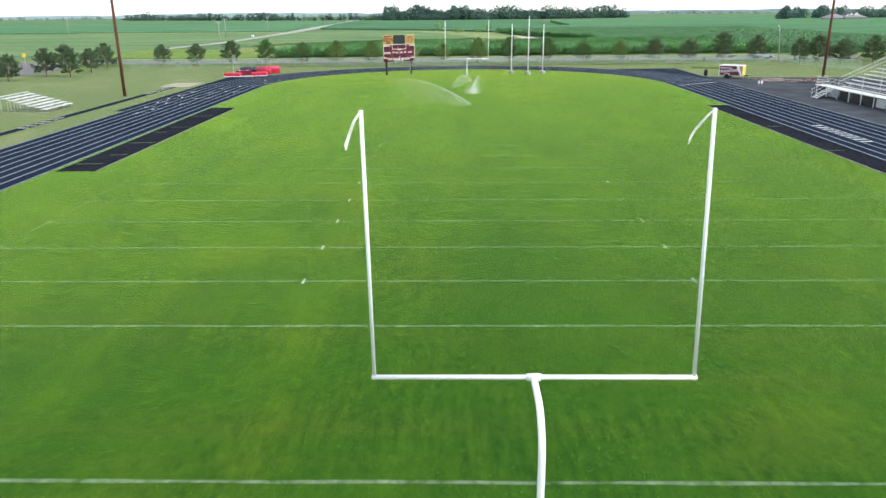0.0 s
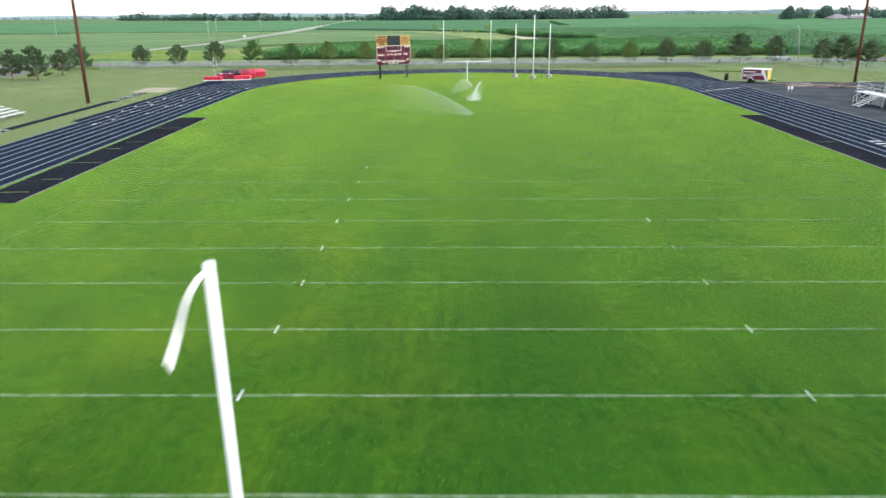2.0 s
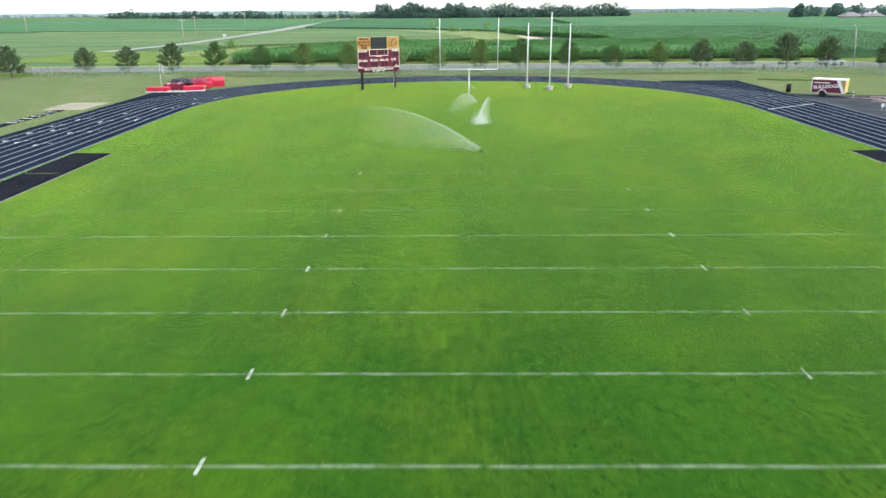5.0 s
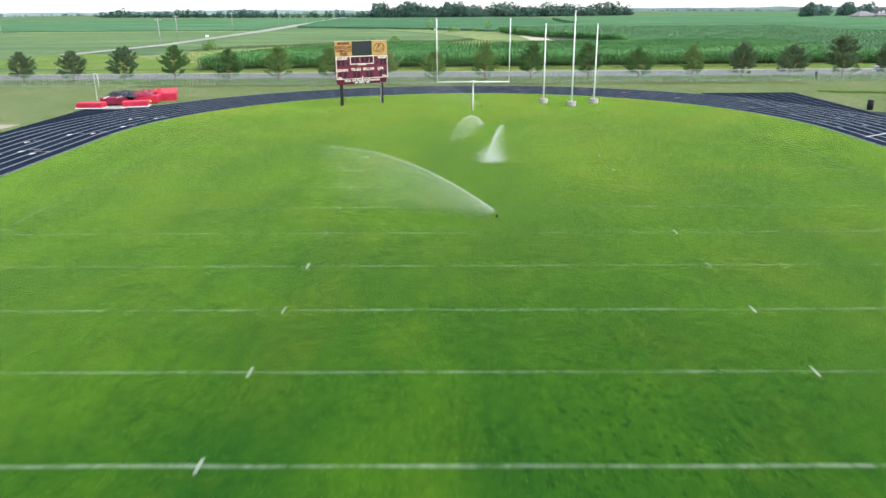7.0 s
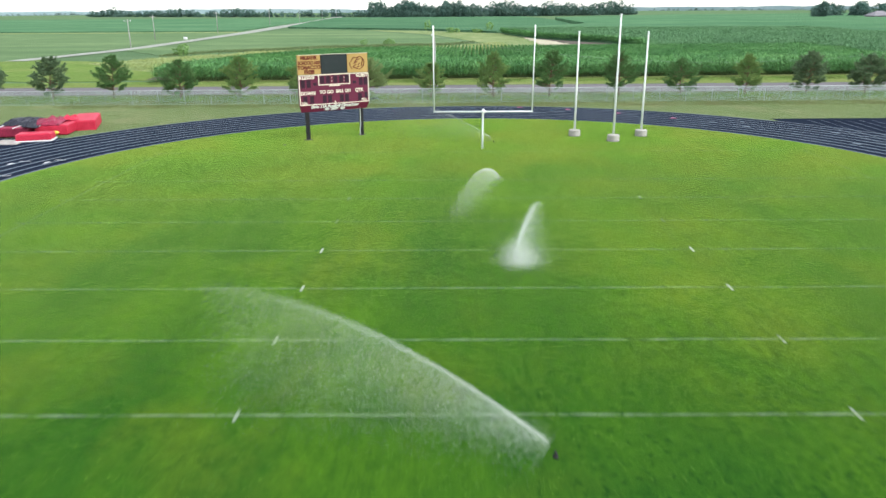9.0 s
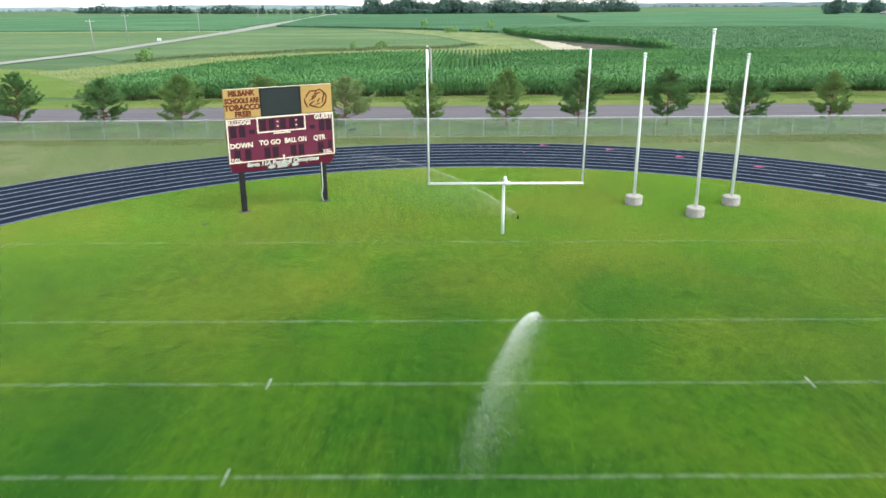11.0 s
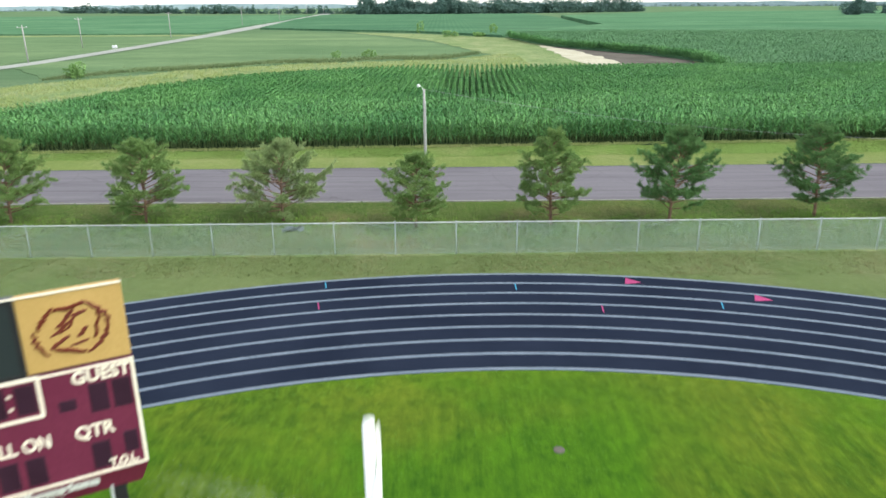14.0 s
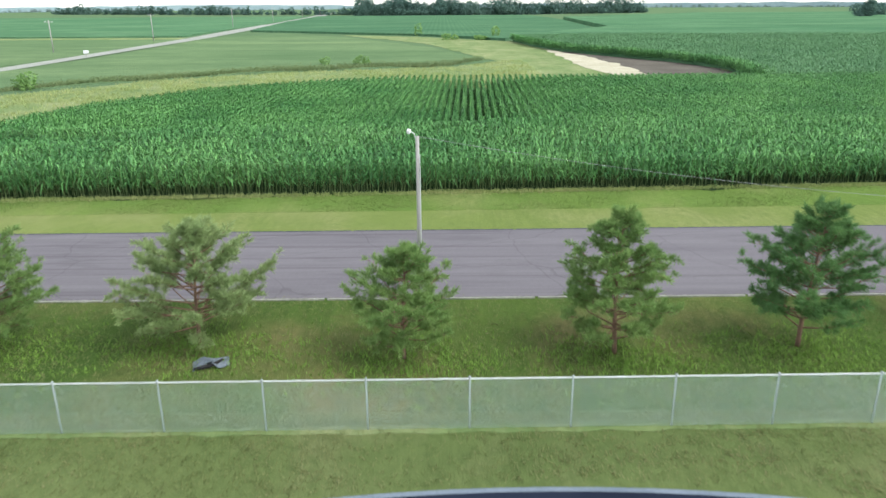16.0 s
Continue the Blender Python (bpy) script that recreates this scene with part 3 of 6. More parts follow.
for x, y in ((31.2, 93), (33.4, 95), (35.6, 97), (30.2, 97.5), (28.6, 103), (32.1, 103.5), (26.0, 107.5), (29.5, 108), (34.6, 104), (23.5, 111.5), (21.5, 114.2), (31.0, 90.0), (33.5, 90.6), (35.8, 92.4)):
    radial("lane_number", x, y, 0.7, 0.3, m_lane)

for x, y, w in ((-29.2, 29.6, 2.0), (-28.6, 33.2, 1.4), (-29.0, 38.8, 2.4), (-29.6, 44.5, 1.2), (-28.8, 47.6, 2.0), (-29.2, 55.4, 2.2), (28.2, 24.0, 1.6), (27.9, 33.5, 1.4), (28.3, 46.0, 1.5)):
    paint("grassy_crack", x, y, w, 0.10, m_tan, 2)
for x0, y0, y1 in ((-27.45, 27.0, 62.3), (27.12, 16.2, 61.9)):
    part("pad_edge", Geo().ribbon([(x0 - 0.05, y0), (x0 - 0.15, y1)], [(x0 + 0.05, y0), (x0 - 0.05, y1)], 0.0475), m_kerb, track, "pale worn edge")
part_yard = tagged(part("asphalt_yard", Geo().slab([(38.6, 40), (64, 40), (64, 95.5), (44, 97.0), (38.6, 99.5)], 0.0, 0.034), m_yard),
                   "pale grey asphalt yard between track and grandstand", "pavement", kind="structure")

runway = tagged(part("jump_runway", Geo().slab([(-44.95, 20), (-43.85, 20), (-43.75, 88), (-44.85, 88)], 0.0, 0.036), m_track), "narrow dark asphalt long jump runway", "runway", kind="structure")
for y in (47.6, 49.0, 50.4, 51.8, 53.2, 54.6, 78.4, 79.6, 81.2, 82.8, 84.4, 86.0):
    part("take_off_board", Geo().box((-44.4, y, 0.035), (1.0, 0.2, 0.03), chamfer=0.01), m_mark, runway, "white take-off board")
tagged(part("sand_pit", Geo().slab([(-46.5, 87.6), (-42.0, 87.6), (-41.8, 94.0), (-46.5, 94.0)], -0.1, 0.05), m_pit), "pale sand landing pit at the end of the runway", "sand pit", kind="structure")

# ---- the road ----
road = tagged(part("road", Geo().slab([(-190, 137.6), (330, 141.4), (330, 152.55), (-190, 145.85)], -0.3, 0.05), m_road), "faded purple-grey asphalt road with tar seams", "road", kind="structure")


def kerb(y0, y1, mat=None, top=0.11):
    d = math.hypot(520, y1 - y0)
    for i in range(60):
        a, b = i / 60, (i + 0.985) / 60
        p, q = (-190 + 520 * a, y0 + (y1 - y0) * a), (-190 + 520 * b, y0 + (y1 - y0) * b)
        part("kerb", Geo().slab([p, q, (q[0], q[1] + 0.13), (p[0], p[1] + 0.13)], -0.1, top), mat or m_concrete, road)


kerb(137.35, 141.15, m_kerb, 0.085)
kerb(145.86, 152.56, m_yard, 0.05)

tagged(part("side_road", Geo().slab([(-112, 138.4), (-84, 138.6), (-79, 118), (-83, 100), (-108, 66), (-120, 72), (-97, 104), (-94, 118)], -0.2, 0.055), m_road), "grey side street curving away beside the pines", "road", kind="structure")

# gravel road to the north and the low fields
gravel = Geo()
gy = [200, 232, 250, 280, 322, 371, 430, 500, 580, 700, 900]
gx = [-90.5, -86, -84.6, -84.9, -85.6, -86.5, -90, -93.5, -97, -103, -118]
gw = [2.3, 2.3, 2.3, 2.4, 2.7, 3.4, 4.2, 4.6, 4.8, 5, 5]
gravel.ribbon([(x - w, y) for x, y, w in zip(gx, gy, gw)], [(x + w, y) for x, y, w in zip(gx, gy, gw)], 0.14)
tagged(part("gravel_road", gravel, m_gravel), "pale gravel farm road between low fields", "road", kind="structure")

# ---- fields beyond the road ----
def field(name, outline, z, mat, label, category="field"):
    return tagged(part(name, Geo().slab(ragged(outline, z), -0.3, z), mat), label, category, kind="structure")


def ragged(outline, z):
    """The outline with its long sides broken into short uneven steps."""
    out = []
    for (x0, y0), (x1, y1) in zip(outline, outline[1:] + outline[:1]):
        k = max(1, int(math.hypot(x1 - x0, y1 - y0) / 2.5)) if z < 1 else 1
        for i in range(k):
            f = i / k
            x, y = x0 + (x1 - x0) * f, y0 + (y1 - y0) * f
            if i:
                x, y = x + 1.5 * noise.noise((x * 0.21, y * 0.21, z)) + random.uniform(-0.3, 0.3), y + 1.5 * noise.noise((x * 0.23, y * 0.23, 9 + z)) + random.uniform(-0.3, 0.3)
            out.append((x, y))
    return out


field("dry_strip", [(-72, 192), (-52, 172), (-45, 164), (-36, 186), (-20, 212), (48, 214), (47, 240), (44, 256), (34, 277), (26, 296), (19, 338), (-14, 374), (-40, 390), (-8, 330), (8, 262), (-2, 250), (-30, 241), (-48, 229), (-62, 210)],
      0.05, m_tan, "strip of pale dry grass along the fields")
field("meadow_edge", [(-120, 172), (-62, 156), (-45, 158), (-42, 172), (-54, 178), (-70, 196), (-88, 204), (-120, 198)], 0.047, m_verge_rough, "bright rough meadow at the end of the corn", "grass")
field("dirt_patch", [(-47.5, 158.5), (-42.5, 158.5), (-41.5, 164), (-44, 167), (-48, 163)], 0.066, m_soil, "small bare dirt patch at the corner of the corn", "soil")
field("sand_patch", [(22, 300), (22.5, 283), (22, 268), (22.5, 252), (24, 238), (26, 229), (31, 229), (31, 246), (29.5, 262), (28.5, 275), (25.5, 290)], 0.09, m_sand, "pale sandy patch at the edge of the corn", "sand")
field("soil_patch", [(30.6, 226), (43, 222), (45, 232), (45.6, 243), (42.3, 255), (32.4, 275), (25.6, 291), (24.6, 290), (28.3, 276), (29.4, 262), (30.8, 246)], 0.12, m_soil, "bare brown soil inside the corn", "soil")
field("soy_field", [(-83, 236), (-66, 214), (-48, 233), (-30, 245), (-2, 254), (6, 266), (-6, 312), (-36, 372), (-62, 404), (-83, 371), (-81.6, 322), (-80.8, 280)], 0.10, m_soy_sheet,
      "even low green crop field with soft drifts", "crop field")
field("west_field", [(-330, 170), (-96, 170), (-91, 236), (-88, 280), (-88.6, 322), (-90, 372), (-330, 366)], 0.11, m_soy_sheet, "even low green crop field beside the gravel road", "crop field")
field("west_tan", [(-200, 366), (-90, 364), (-91.5, 376), (-200, 378)], 0.13, m_tan, "thin strip of dry grass between crops", "grass")
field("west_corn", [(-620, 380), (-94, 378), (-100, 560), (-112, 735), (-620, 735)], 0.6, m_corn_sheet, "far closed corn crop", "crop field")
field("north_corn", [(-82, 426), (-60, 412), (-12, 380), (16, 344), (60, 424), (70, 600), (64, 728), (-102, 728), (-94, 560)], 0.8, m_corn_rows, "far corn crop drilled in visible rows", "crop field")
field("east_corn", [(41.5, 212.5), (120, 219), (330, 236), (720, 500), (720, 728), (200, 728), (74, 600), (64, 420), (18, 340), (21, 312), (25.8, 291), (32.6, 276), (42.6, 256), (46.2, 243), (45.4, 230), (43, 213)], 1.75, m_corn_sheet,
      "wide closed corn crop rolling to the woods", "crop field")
field("corn_soil", [(-46, 154.4), (330, 174), (330, 236), (50, 216), (-8, 214.6), (-20, 208.6), (-31, 201.6), (-39.6, 187.6), (-42.6, 172)], 0.062, m_soil_shade, "soil between the corn rows with shade in its dark colour", "soil")
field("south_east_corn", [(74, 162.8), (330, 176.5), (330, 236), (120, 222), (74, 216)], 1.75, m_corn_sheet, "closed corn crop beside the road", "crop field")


def inside(poly, x, y):
    c = np.zeros(x.shape, bool)
    n = len(poly)
    for i in range(n):
        (x1, y1), (x2, y2) = poly[i], poly[(i + 1) % n]
        if y1 != y2:
            c ^= ((y1 > y) != (y2 > y)) & (x < (x2 - x1) * (y - y1) / (y2 - y1) + x1)
    return c


def corn_plants(name, px, py, leaves_n, width, label, stalks=False, base=0.0, reach=1.0, along=False, low=0.20, mat=None):
    """Corn: arching leaves up a stalk, each leaf a folded blade that rises, bends over and droops at its tip."""
    n = len(px)
    h = 2.2 * rng.normal(1.0, 0.022 if along else 0.05, n) * (1 + (0.05 if along else 0.08) * np.sin(px * 0.13 + 1.0) * np.cos(py * 0.11))
    lean = rng.normal(0, 0.02 if along else 0.05, (n, 2))
    # wind-lodged patches at the western end
    for cx, cy, rx, ry in ((-33, 166.5, 5, 2.6), (-29.5, 172.5, 4, 2.6), (-26, 178, 3.0, 3.0), (-36, 175, 3, 2), (-12, 186, 5, 1.4), (-24, 192, 6, 1.5), (38, 183, 7, 1.6), (56, 196, 8, 2.4)):
        hit = ((px - cx) / rx) ** 2 + ((py - cy) / ry) ** 2 + rng.normal(0, 0.25, n) < 1
        h = np.where(hit, h * 0.74, h)
        lean[hit] += rng.normal(0, 0.18, (int(hit.sum()), 2))
    az0 = rng.uniform(0, 2 * np.pi, n)
    vs = []
    for k in range(leaves_n):
        f = (k + rng.uniform(0.2, 0.9, n)) / leaves_n
        z0 = h * (low + (0.86 - low) * f) if base == 0 else base + (h - base) * f * 0.9
        az = (0.5 * np.pi if along else az0) + np.pi * k + rng.normal(0, 1, n) * ((0.75 - 0.50 * f) if along else 0.5)
        ln = reach * rng.uniform(0.55, 0.9, n) * ((1.5 - 0.8 * f) if along else (1.12 - 0.5 * f))
        rise = rng.uniform(0.55, 1.0, n) + 0.25 * f
        droop = rng.uniform(-0.85, 0.0, n) + 0.40 * f
        dx, dy = np.cos(az), np.sin(az)
        x0, y0 = px + lean[:, 0] * z0, py + lean[:, 1] * z0
        w = width * rng.uniform(0.7, 1.15, n)
        b = np.stack([x0, y0, z0], 1)
        mid = np.stack([x0 + dx * ln * 0.5, y0 + dy * ln * 0.5, z0 + rise * ln * 0.8], 1)
        tip = np.stack([x0 + dx * ln, y0 + dy * ln, z0 + (0.8 * rise + droop * 0.9) * ln], 1)
        s = np.stack([-dy * w, dx * w, 0.02 * np.ones(n)], 1)
        vs.append(np.stack([b, mid + s, tip, mid - s], 1).reshape(-1, 3))
    v = np.concatenate(vs)
    ob = new(name, stuff_mesh(name, v, np.arange(len(v)).reshape(-1, 4), mat or m_corn))
    tagged(ob, label, "corn", kind="stuff")
    if stalks:
        vs = []
        for a in (0.3, 1.87):
            s = np.stack([np.full(n, math.cos(a) * 0.019), np.full(n, math.sin(a) * 0.019), np.zeros(n)], 1)
            b = np.stack([px, py, np.zeros(n)], 1)
            t = np.stack([px + lean[:, 0] * h, py + lean[:, 1] * h, h * 0.92], 1)
            vs.append(np.stack([b - s, b + s, t + 0.4 * s, t - 0.4 * s], 1).reshape(-1, 3))
        v = np.concatenate(vs)
        ob = new("corn_stalks", stuff_mesh("corn_stalks", v, np.arange(len(v)).reshape(-1, 4), m_stalk))
        tagged(ob, "pale green upright corn stalks along the road", "corn", kind="stuff")


NEAR_CORN = [(-45, 154.2), (75, 160.4), (75, 217), (50, 215), (-8, 214), (-20, 208), (-31, 201), (-39.4, 187.6), (-42.5, 172), (-45.5, 163)]


def front(x):
    return 156.75 + 0.050 * x


# headland: rows along the road
hx, hy = np.meshgrid(np.arange(-46, 76, 0.24), np.arange(0.0, 15.6, 0.762))
hx = hx.ravel() + rng.normal(0, 0.06, hx.size)
hy = front(hx) + hy.ravel() + rng.normal(0, 0.07, hy.size)
k = inside(NEAR_CORN, hx, hy)
k |= (hy - front(hx) < 0.5) & (hx > -44.5)
corn_plants("corn_headland", hx[k], hy[k], 10, 0.052, "tall green corn plants in rows along the road", True, low=0.18)
# main block: rows running away from the road
mx, my = np.meshgrid(np.arange(-49, 76, 0.762), np.arange(0.0, 62, 0.18))
my = front(mx.ravel()) + 15.9 + my.ravel()
mx = mx.ravel() + 0.035 * (my - 166) + rng.normal(0, 0.03, mx.size)
k = inside(NEAR_CORN, mx, my)
corn_plants("corn_block", mx[k], my[k], 10, 0.056, "tall green corn plants in rows running away from the road", reach=0.52, along=True, low=0.22)
EAST = [(75, 161.4), (128, 164.4), (128, 226), (75, 219)]
ex, ey = np.meshgrid(np.arange(75, 128, 0.5), np.arange(161, 226, 0.5))
ex, ey = ex.ravel() + rng.uniform(-0.25, 0.25, ex.size), ey.ravel() + rng.uniform(-0.2, 0.2, ex.size)
k = inside(EAST, ex, ey)
corn_plants("corn_east", ex[k], ey[k], 6, 0.055, "tall green corn crop", base=1.0, mat=m_corn_haze)
BEHIND = [(41, 212), (128, 218), (128, 330), (40, 340), (19, 336), (21, 312), (25.8, 291), (32.6, 276), (42.6, 256), (46.2, 243), (45.4, 230)]
bx, by = np.meshgrid(np.arange(18, 128, 0.55), np.arange(212, 340, 0.55))
bx, by = bx.ravel() + rng.uniform(-0.3, 0.3, bx.size), by.ravel() + rng.uniform(-0.3, 0.3, bx.size)
k = inside(BEHIND, bx, by)
corn_plants("corn_beyond", bx[k], by[k], 4, 0.065, "tall green corn crop curving round the bare soil", base=1.0, mat=m_corn_haze)


# the standing edge of the corn round the bare soil
bend = [(18, 340), (21, 312), (25.8, 291), (32.6, 276), (42.6, 256), (46.2, 243), (45.4, 230), (43, 214)]
qx, qy = [], []
for (x0, y0), (x1, y1) in zip(bend, bend[1:]):
    m = int(math.hypot(x1 - x0, y1 - y0) / 0.22)
    f = (np.arange(m) + rng.uniform(0, 1, m)) / m
    for off in (-0.9, -0.4, 0.1):
        qx.append(x0 + (x1 - x0) * f + off + rng.normal(0, 0.25, m) + 0.5 * np.sin(0.5 * y0 + 9 * f))
        qy.append(y0 + (y1 - y0) * f)
corn_plants("corn_edge", np.concatenate(qx), np.concatenate(qy), 7, 0.06, "ragged edge of the corn beside the bare soil")


def grass_tufts(name, xs, ys, height, mat, label, blades=5, spread=0.10, width=0.014):
    n = len(xs)
    vs = []
    for _ in range(blades):
        az = rng.uniform(0, 2 * np.pi, n)
        hh = height * rng.uniform(0.5, 1.1, n)
        d = spread * rng.uniform(0.3, 1.0, n)
        x0, y0 = xs + rng.normal(0, spread * 0.5, n), ys + rng.normal(0, spread * 0.5, n)
        b = np.stack([x0, y0, np.full(n, 0.02)], 1)
        s = np.stack([-np.sin(az) * width, np.cos(az) * width, np.zeros(n)], 1)
        t = np.stack([x0 + np.cos(az) * d, y0 + np.sin(az) * d, hh], 1)
        vs.append(np.stack([b - s, b + s, t], 1).reshape(-1, 3))
    v = np.concatenate(vs)
    ob = new(name, stuff_mesh(name, v, np.arange(len(v)).reshape(-1, 3), mat))
    return tagged(ob, label, "grass", kind="stuff")


n = 5000
xs = rng.uniform(-38, 70, n)
grass_tufts("dry_grass_edge", xs, front(xs) - 0.35 + rng.normal(0, 0.2, n), 0.3, m_tuft, "ragged dry grass at the foot of the corn", 4, 0.12, 0.02)


# ---- woods, far trees, shrubs ----
def crowns(name, centres, mat, label, per=110, kind="stuff", leaf=1.0):
    """Leafy crowns as loose clouds of leaf sprays with uneven outlines."""
    vs = []
    for cx, cy, cz, rx, rz in centres:
        d = rng.normal(0, 1, (per, 3))
        d /= np.linalg.norm(d, axis=1)[:, None]
        lump = 1 + 0.25 * np.sin(3 * d[:, 0] + cx) + 0.2 * np.cos(4 * d[:, 2] + cy)
        r = rng.uniform(0.45, 1.0, per) ** 0.5 * lump
        c = np.array([cx, cy, cz]) + d * np.stack([r * rx, r * rx, r * rz], 1)
        a, b = rng.normal(0, 1, (per, 3)), rng.normal(0, 1, (per, 3))
        s = leaf * rx * 0.26
        a *= s / np.linalg.norm(a, axis=1)[:, None]
        b *= s / np.linalg.norm(b, axis=1)[:, None]
        vs.append(np.stack([c - a, c + b, c + a, c - b], 1).reshape(-1, 3))
    v = np.concatenate(vs)
    ob = new(name, stuff_mesh(name, v, np.arange(len(v)).reshape(-1, 4), mat))
    return tagged(ob, label, "trees", kind=kind)


def wood_line(x0, y0, x1, y1, count, h0, h1, depth=20):
    out = []
    for i in range(count):
        f = (i + rng.uniform(-0.5, 0.5)) / count
        h = rng.uniform(h0, h1) * (0.8 + 0.35 * math.sin(9.0 * f + x0) ** 2)
        r = h * rng.uniform(0.32, 0.5)
        out.append((x0 + (x1 - x0) * f, y0 + (y1 - y0) * f + rng.uniform(0, depth), h * 0.56, r, h * 0.48))
        out.append((x0 + (x1 - x0) * f + rng.uniform(-3, 3), y0 + (y1 - y0) * f + rng.uniform(-2, depth), h * 0.24, r * 1.1, h * 0.26))
    return out


crowns("north_wood", wood_line(-74, 745, 30, 738, 52, 9, 13, 45), m_wood_haze, "dense dark green wood beyond the corn", 380, leaf=0.52)
crowns("tree_row", wood_line(32, 760, 190, 835, 64, 8, 13, 14), m_wood_haze, "long row of dark trees beyond the corn", 180, leaf=0.6)
crowns("west_tree_row", wood_line(-430, 960, -190, 840, 70, 5, 8.5, 14), m_wood_haze, "ragged row of dark trees beyond the fields", 90)
crowns("west_thicket", wood_line(-190, 840, -84, 800, 26, 4, 7.5, 12), m_wood_haze, "low scattered trees beyond the fields", 80)
crowns("east_trees", wood_line(264, 580, 420, 565, 56, 7.0, 11.5, 40), m_wood_haze, "dark trees round a far farmhouse", 230, leaf=0.62)
crowns("lone_tree", [(245, 560, 6.8, 3.6, 5), (247, 563, 5, 3.8, 4.4), (243, 560, 4.0, 3.6, 3.6)], m_wood_haze, "lone dark tree in the far fields", 800, leaf=0.5)
crowns("far_woods", [(x, y, z - 6.5, r, h) for x, y, z, r, h in wood_line(-1200, 1700, -330, 1560, 90, 4, 8, 60) + wood_line(330, 1580, 1500, 1700, 120, 4, 8, 80)], m_horizon, "far woods beyond the fields, leaves tinted pale with haze", 60, leaf=1.7)
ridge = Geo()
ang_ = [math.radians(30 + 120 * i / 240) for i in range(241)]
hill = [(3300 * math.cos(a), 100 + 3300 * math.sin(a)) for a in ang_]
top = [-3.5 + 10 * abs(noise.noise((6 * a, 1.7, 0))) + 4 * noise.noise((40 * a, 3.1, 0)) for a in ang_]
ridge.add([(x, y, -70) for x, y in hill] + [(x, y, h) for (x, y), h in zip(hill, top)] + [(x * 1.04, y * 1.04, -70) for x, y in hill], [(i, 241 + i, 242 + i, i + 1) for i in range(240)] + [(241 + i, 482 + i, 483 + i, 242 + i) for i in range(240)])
tagged(part("far_ridge", ridge, m_haze), "wooded rise at the horizon with pale blue-grey haze in its colour", "backdrop", kind="structure")
crowns("shrub_patch", [(-62.3, 217.2, 1.1, 1.5, 1.25), (-63.6, 217.9, 0.8, 1.1, 1.0), (-25.9, 256.6, 0.8, 0.9, 1.0), (-19.4, 258.7, 0.8, 1.1, 1.0), (-18.2, 259.2, 0.6, 0.9, 0.8),
                        (-11.6, 380, 1.8, 1.9, 2.0), (14.4, 362, 1.5, 1.8, 1.9), (-1.9, 349, 1.0, 1.4, 1.1), (0.6, 352, 0.7, 1.6, 0.9), (9, 350, 0.6, 2.2, 0.8)], m_shrub, "light green shrubs dotted along the field edges", 260, leaf=0.55)


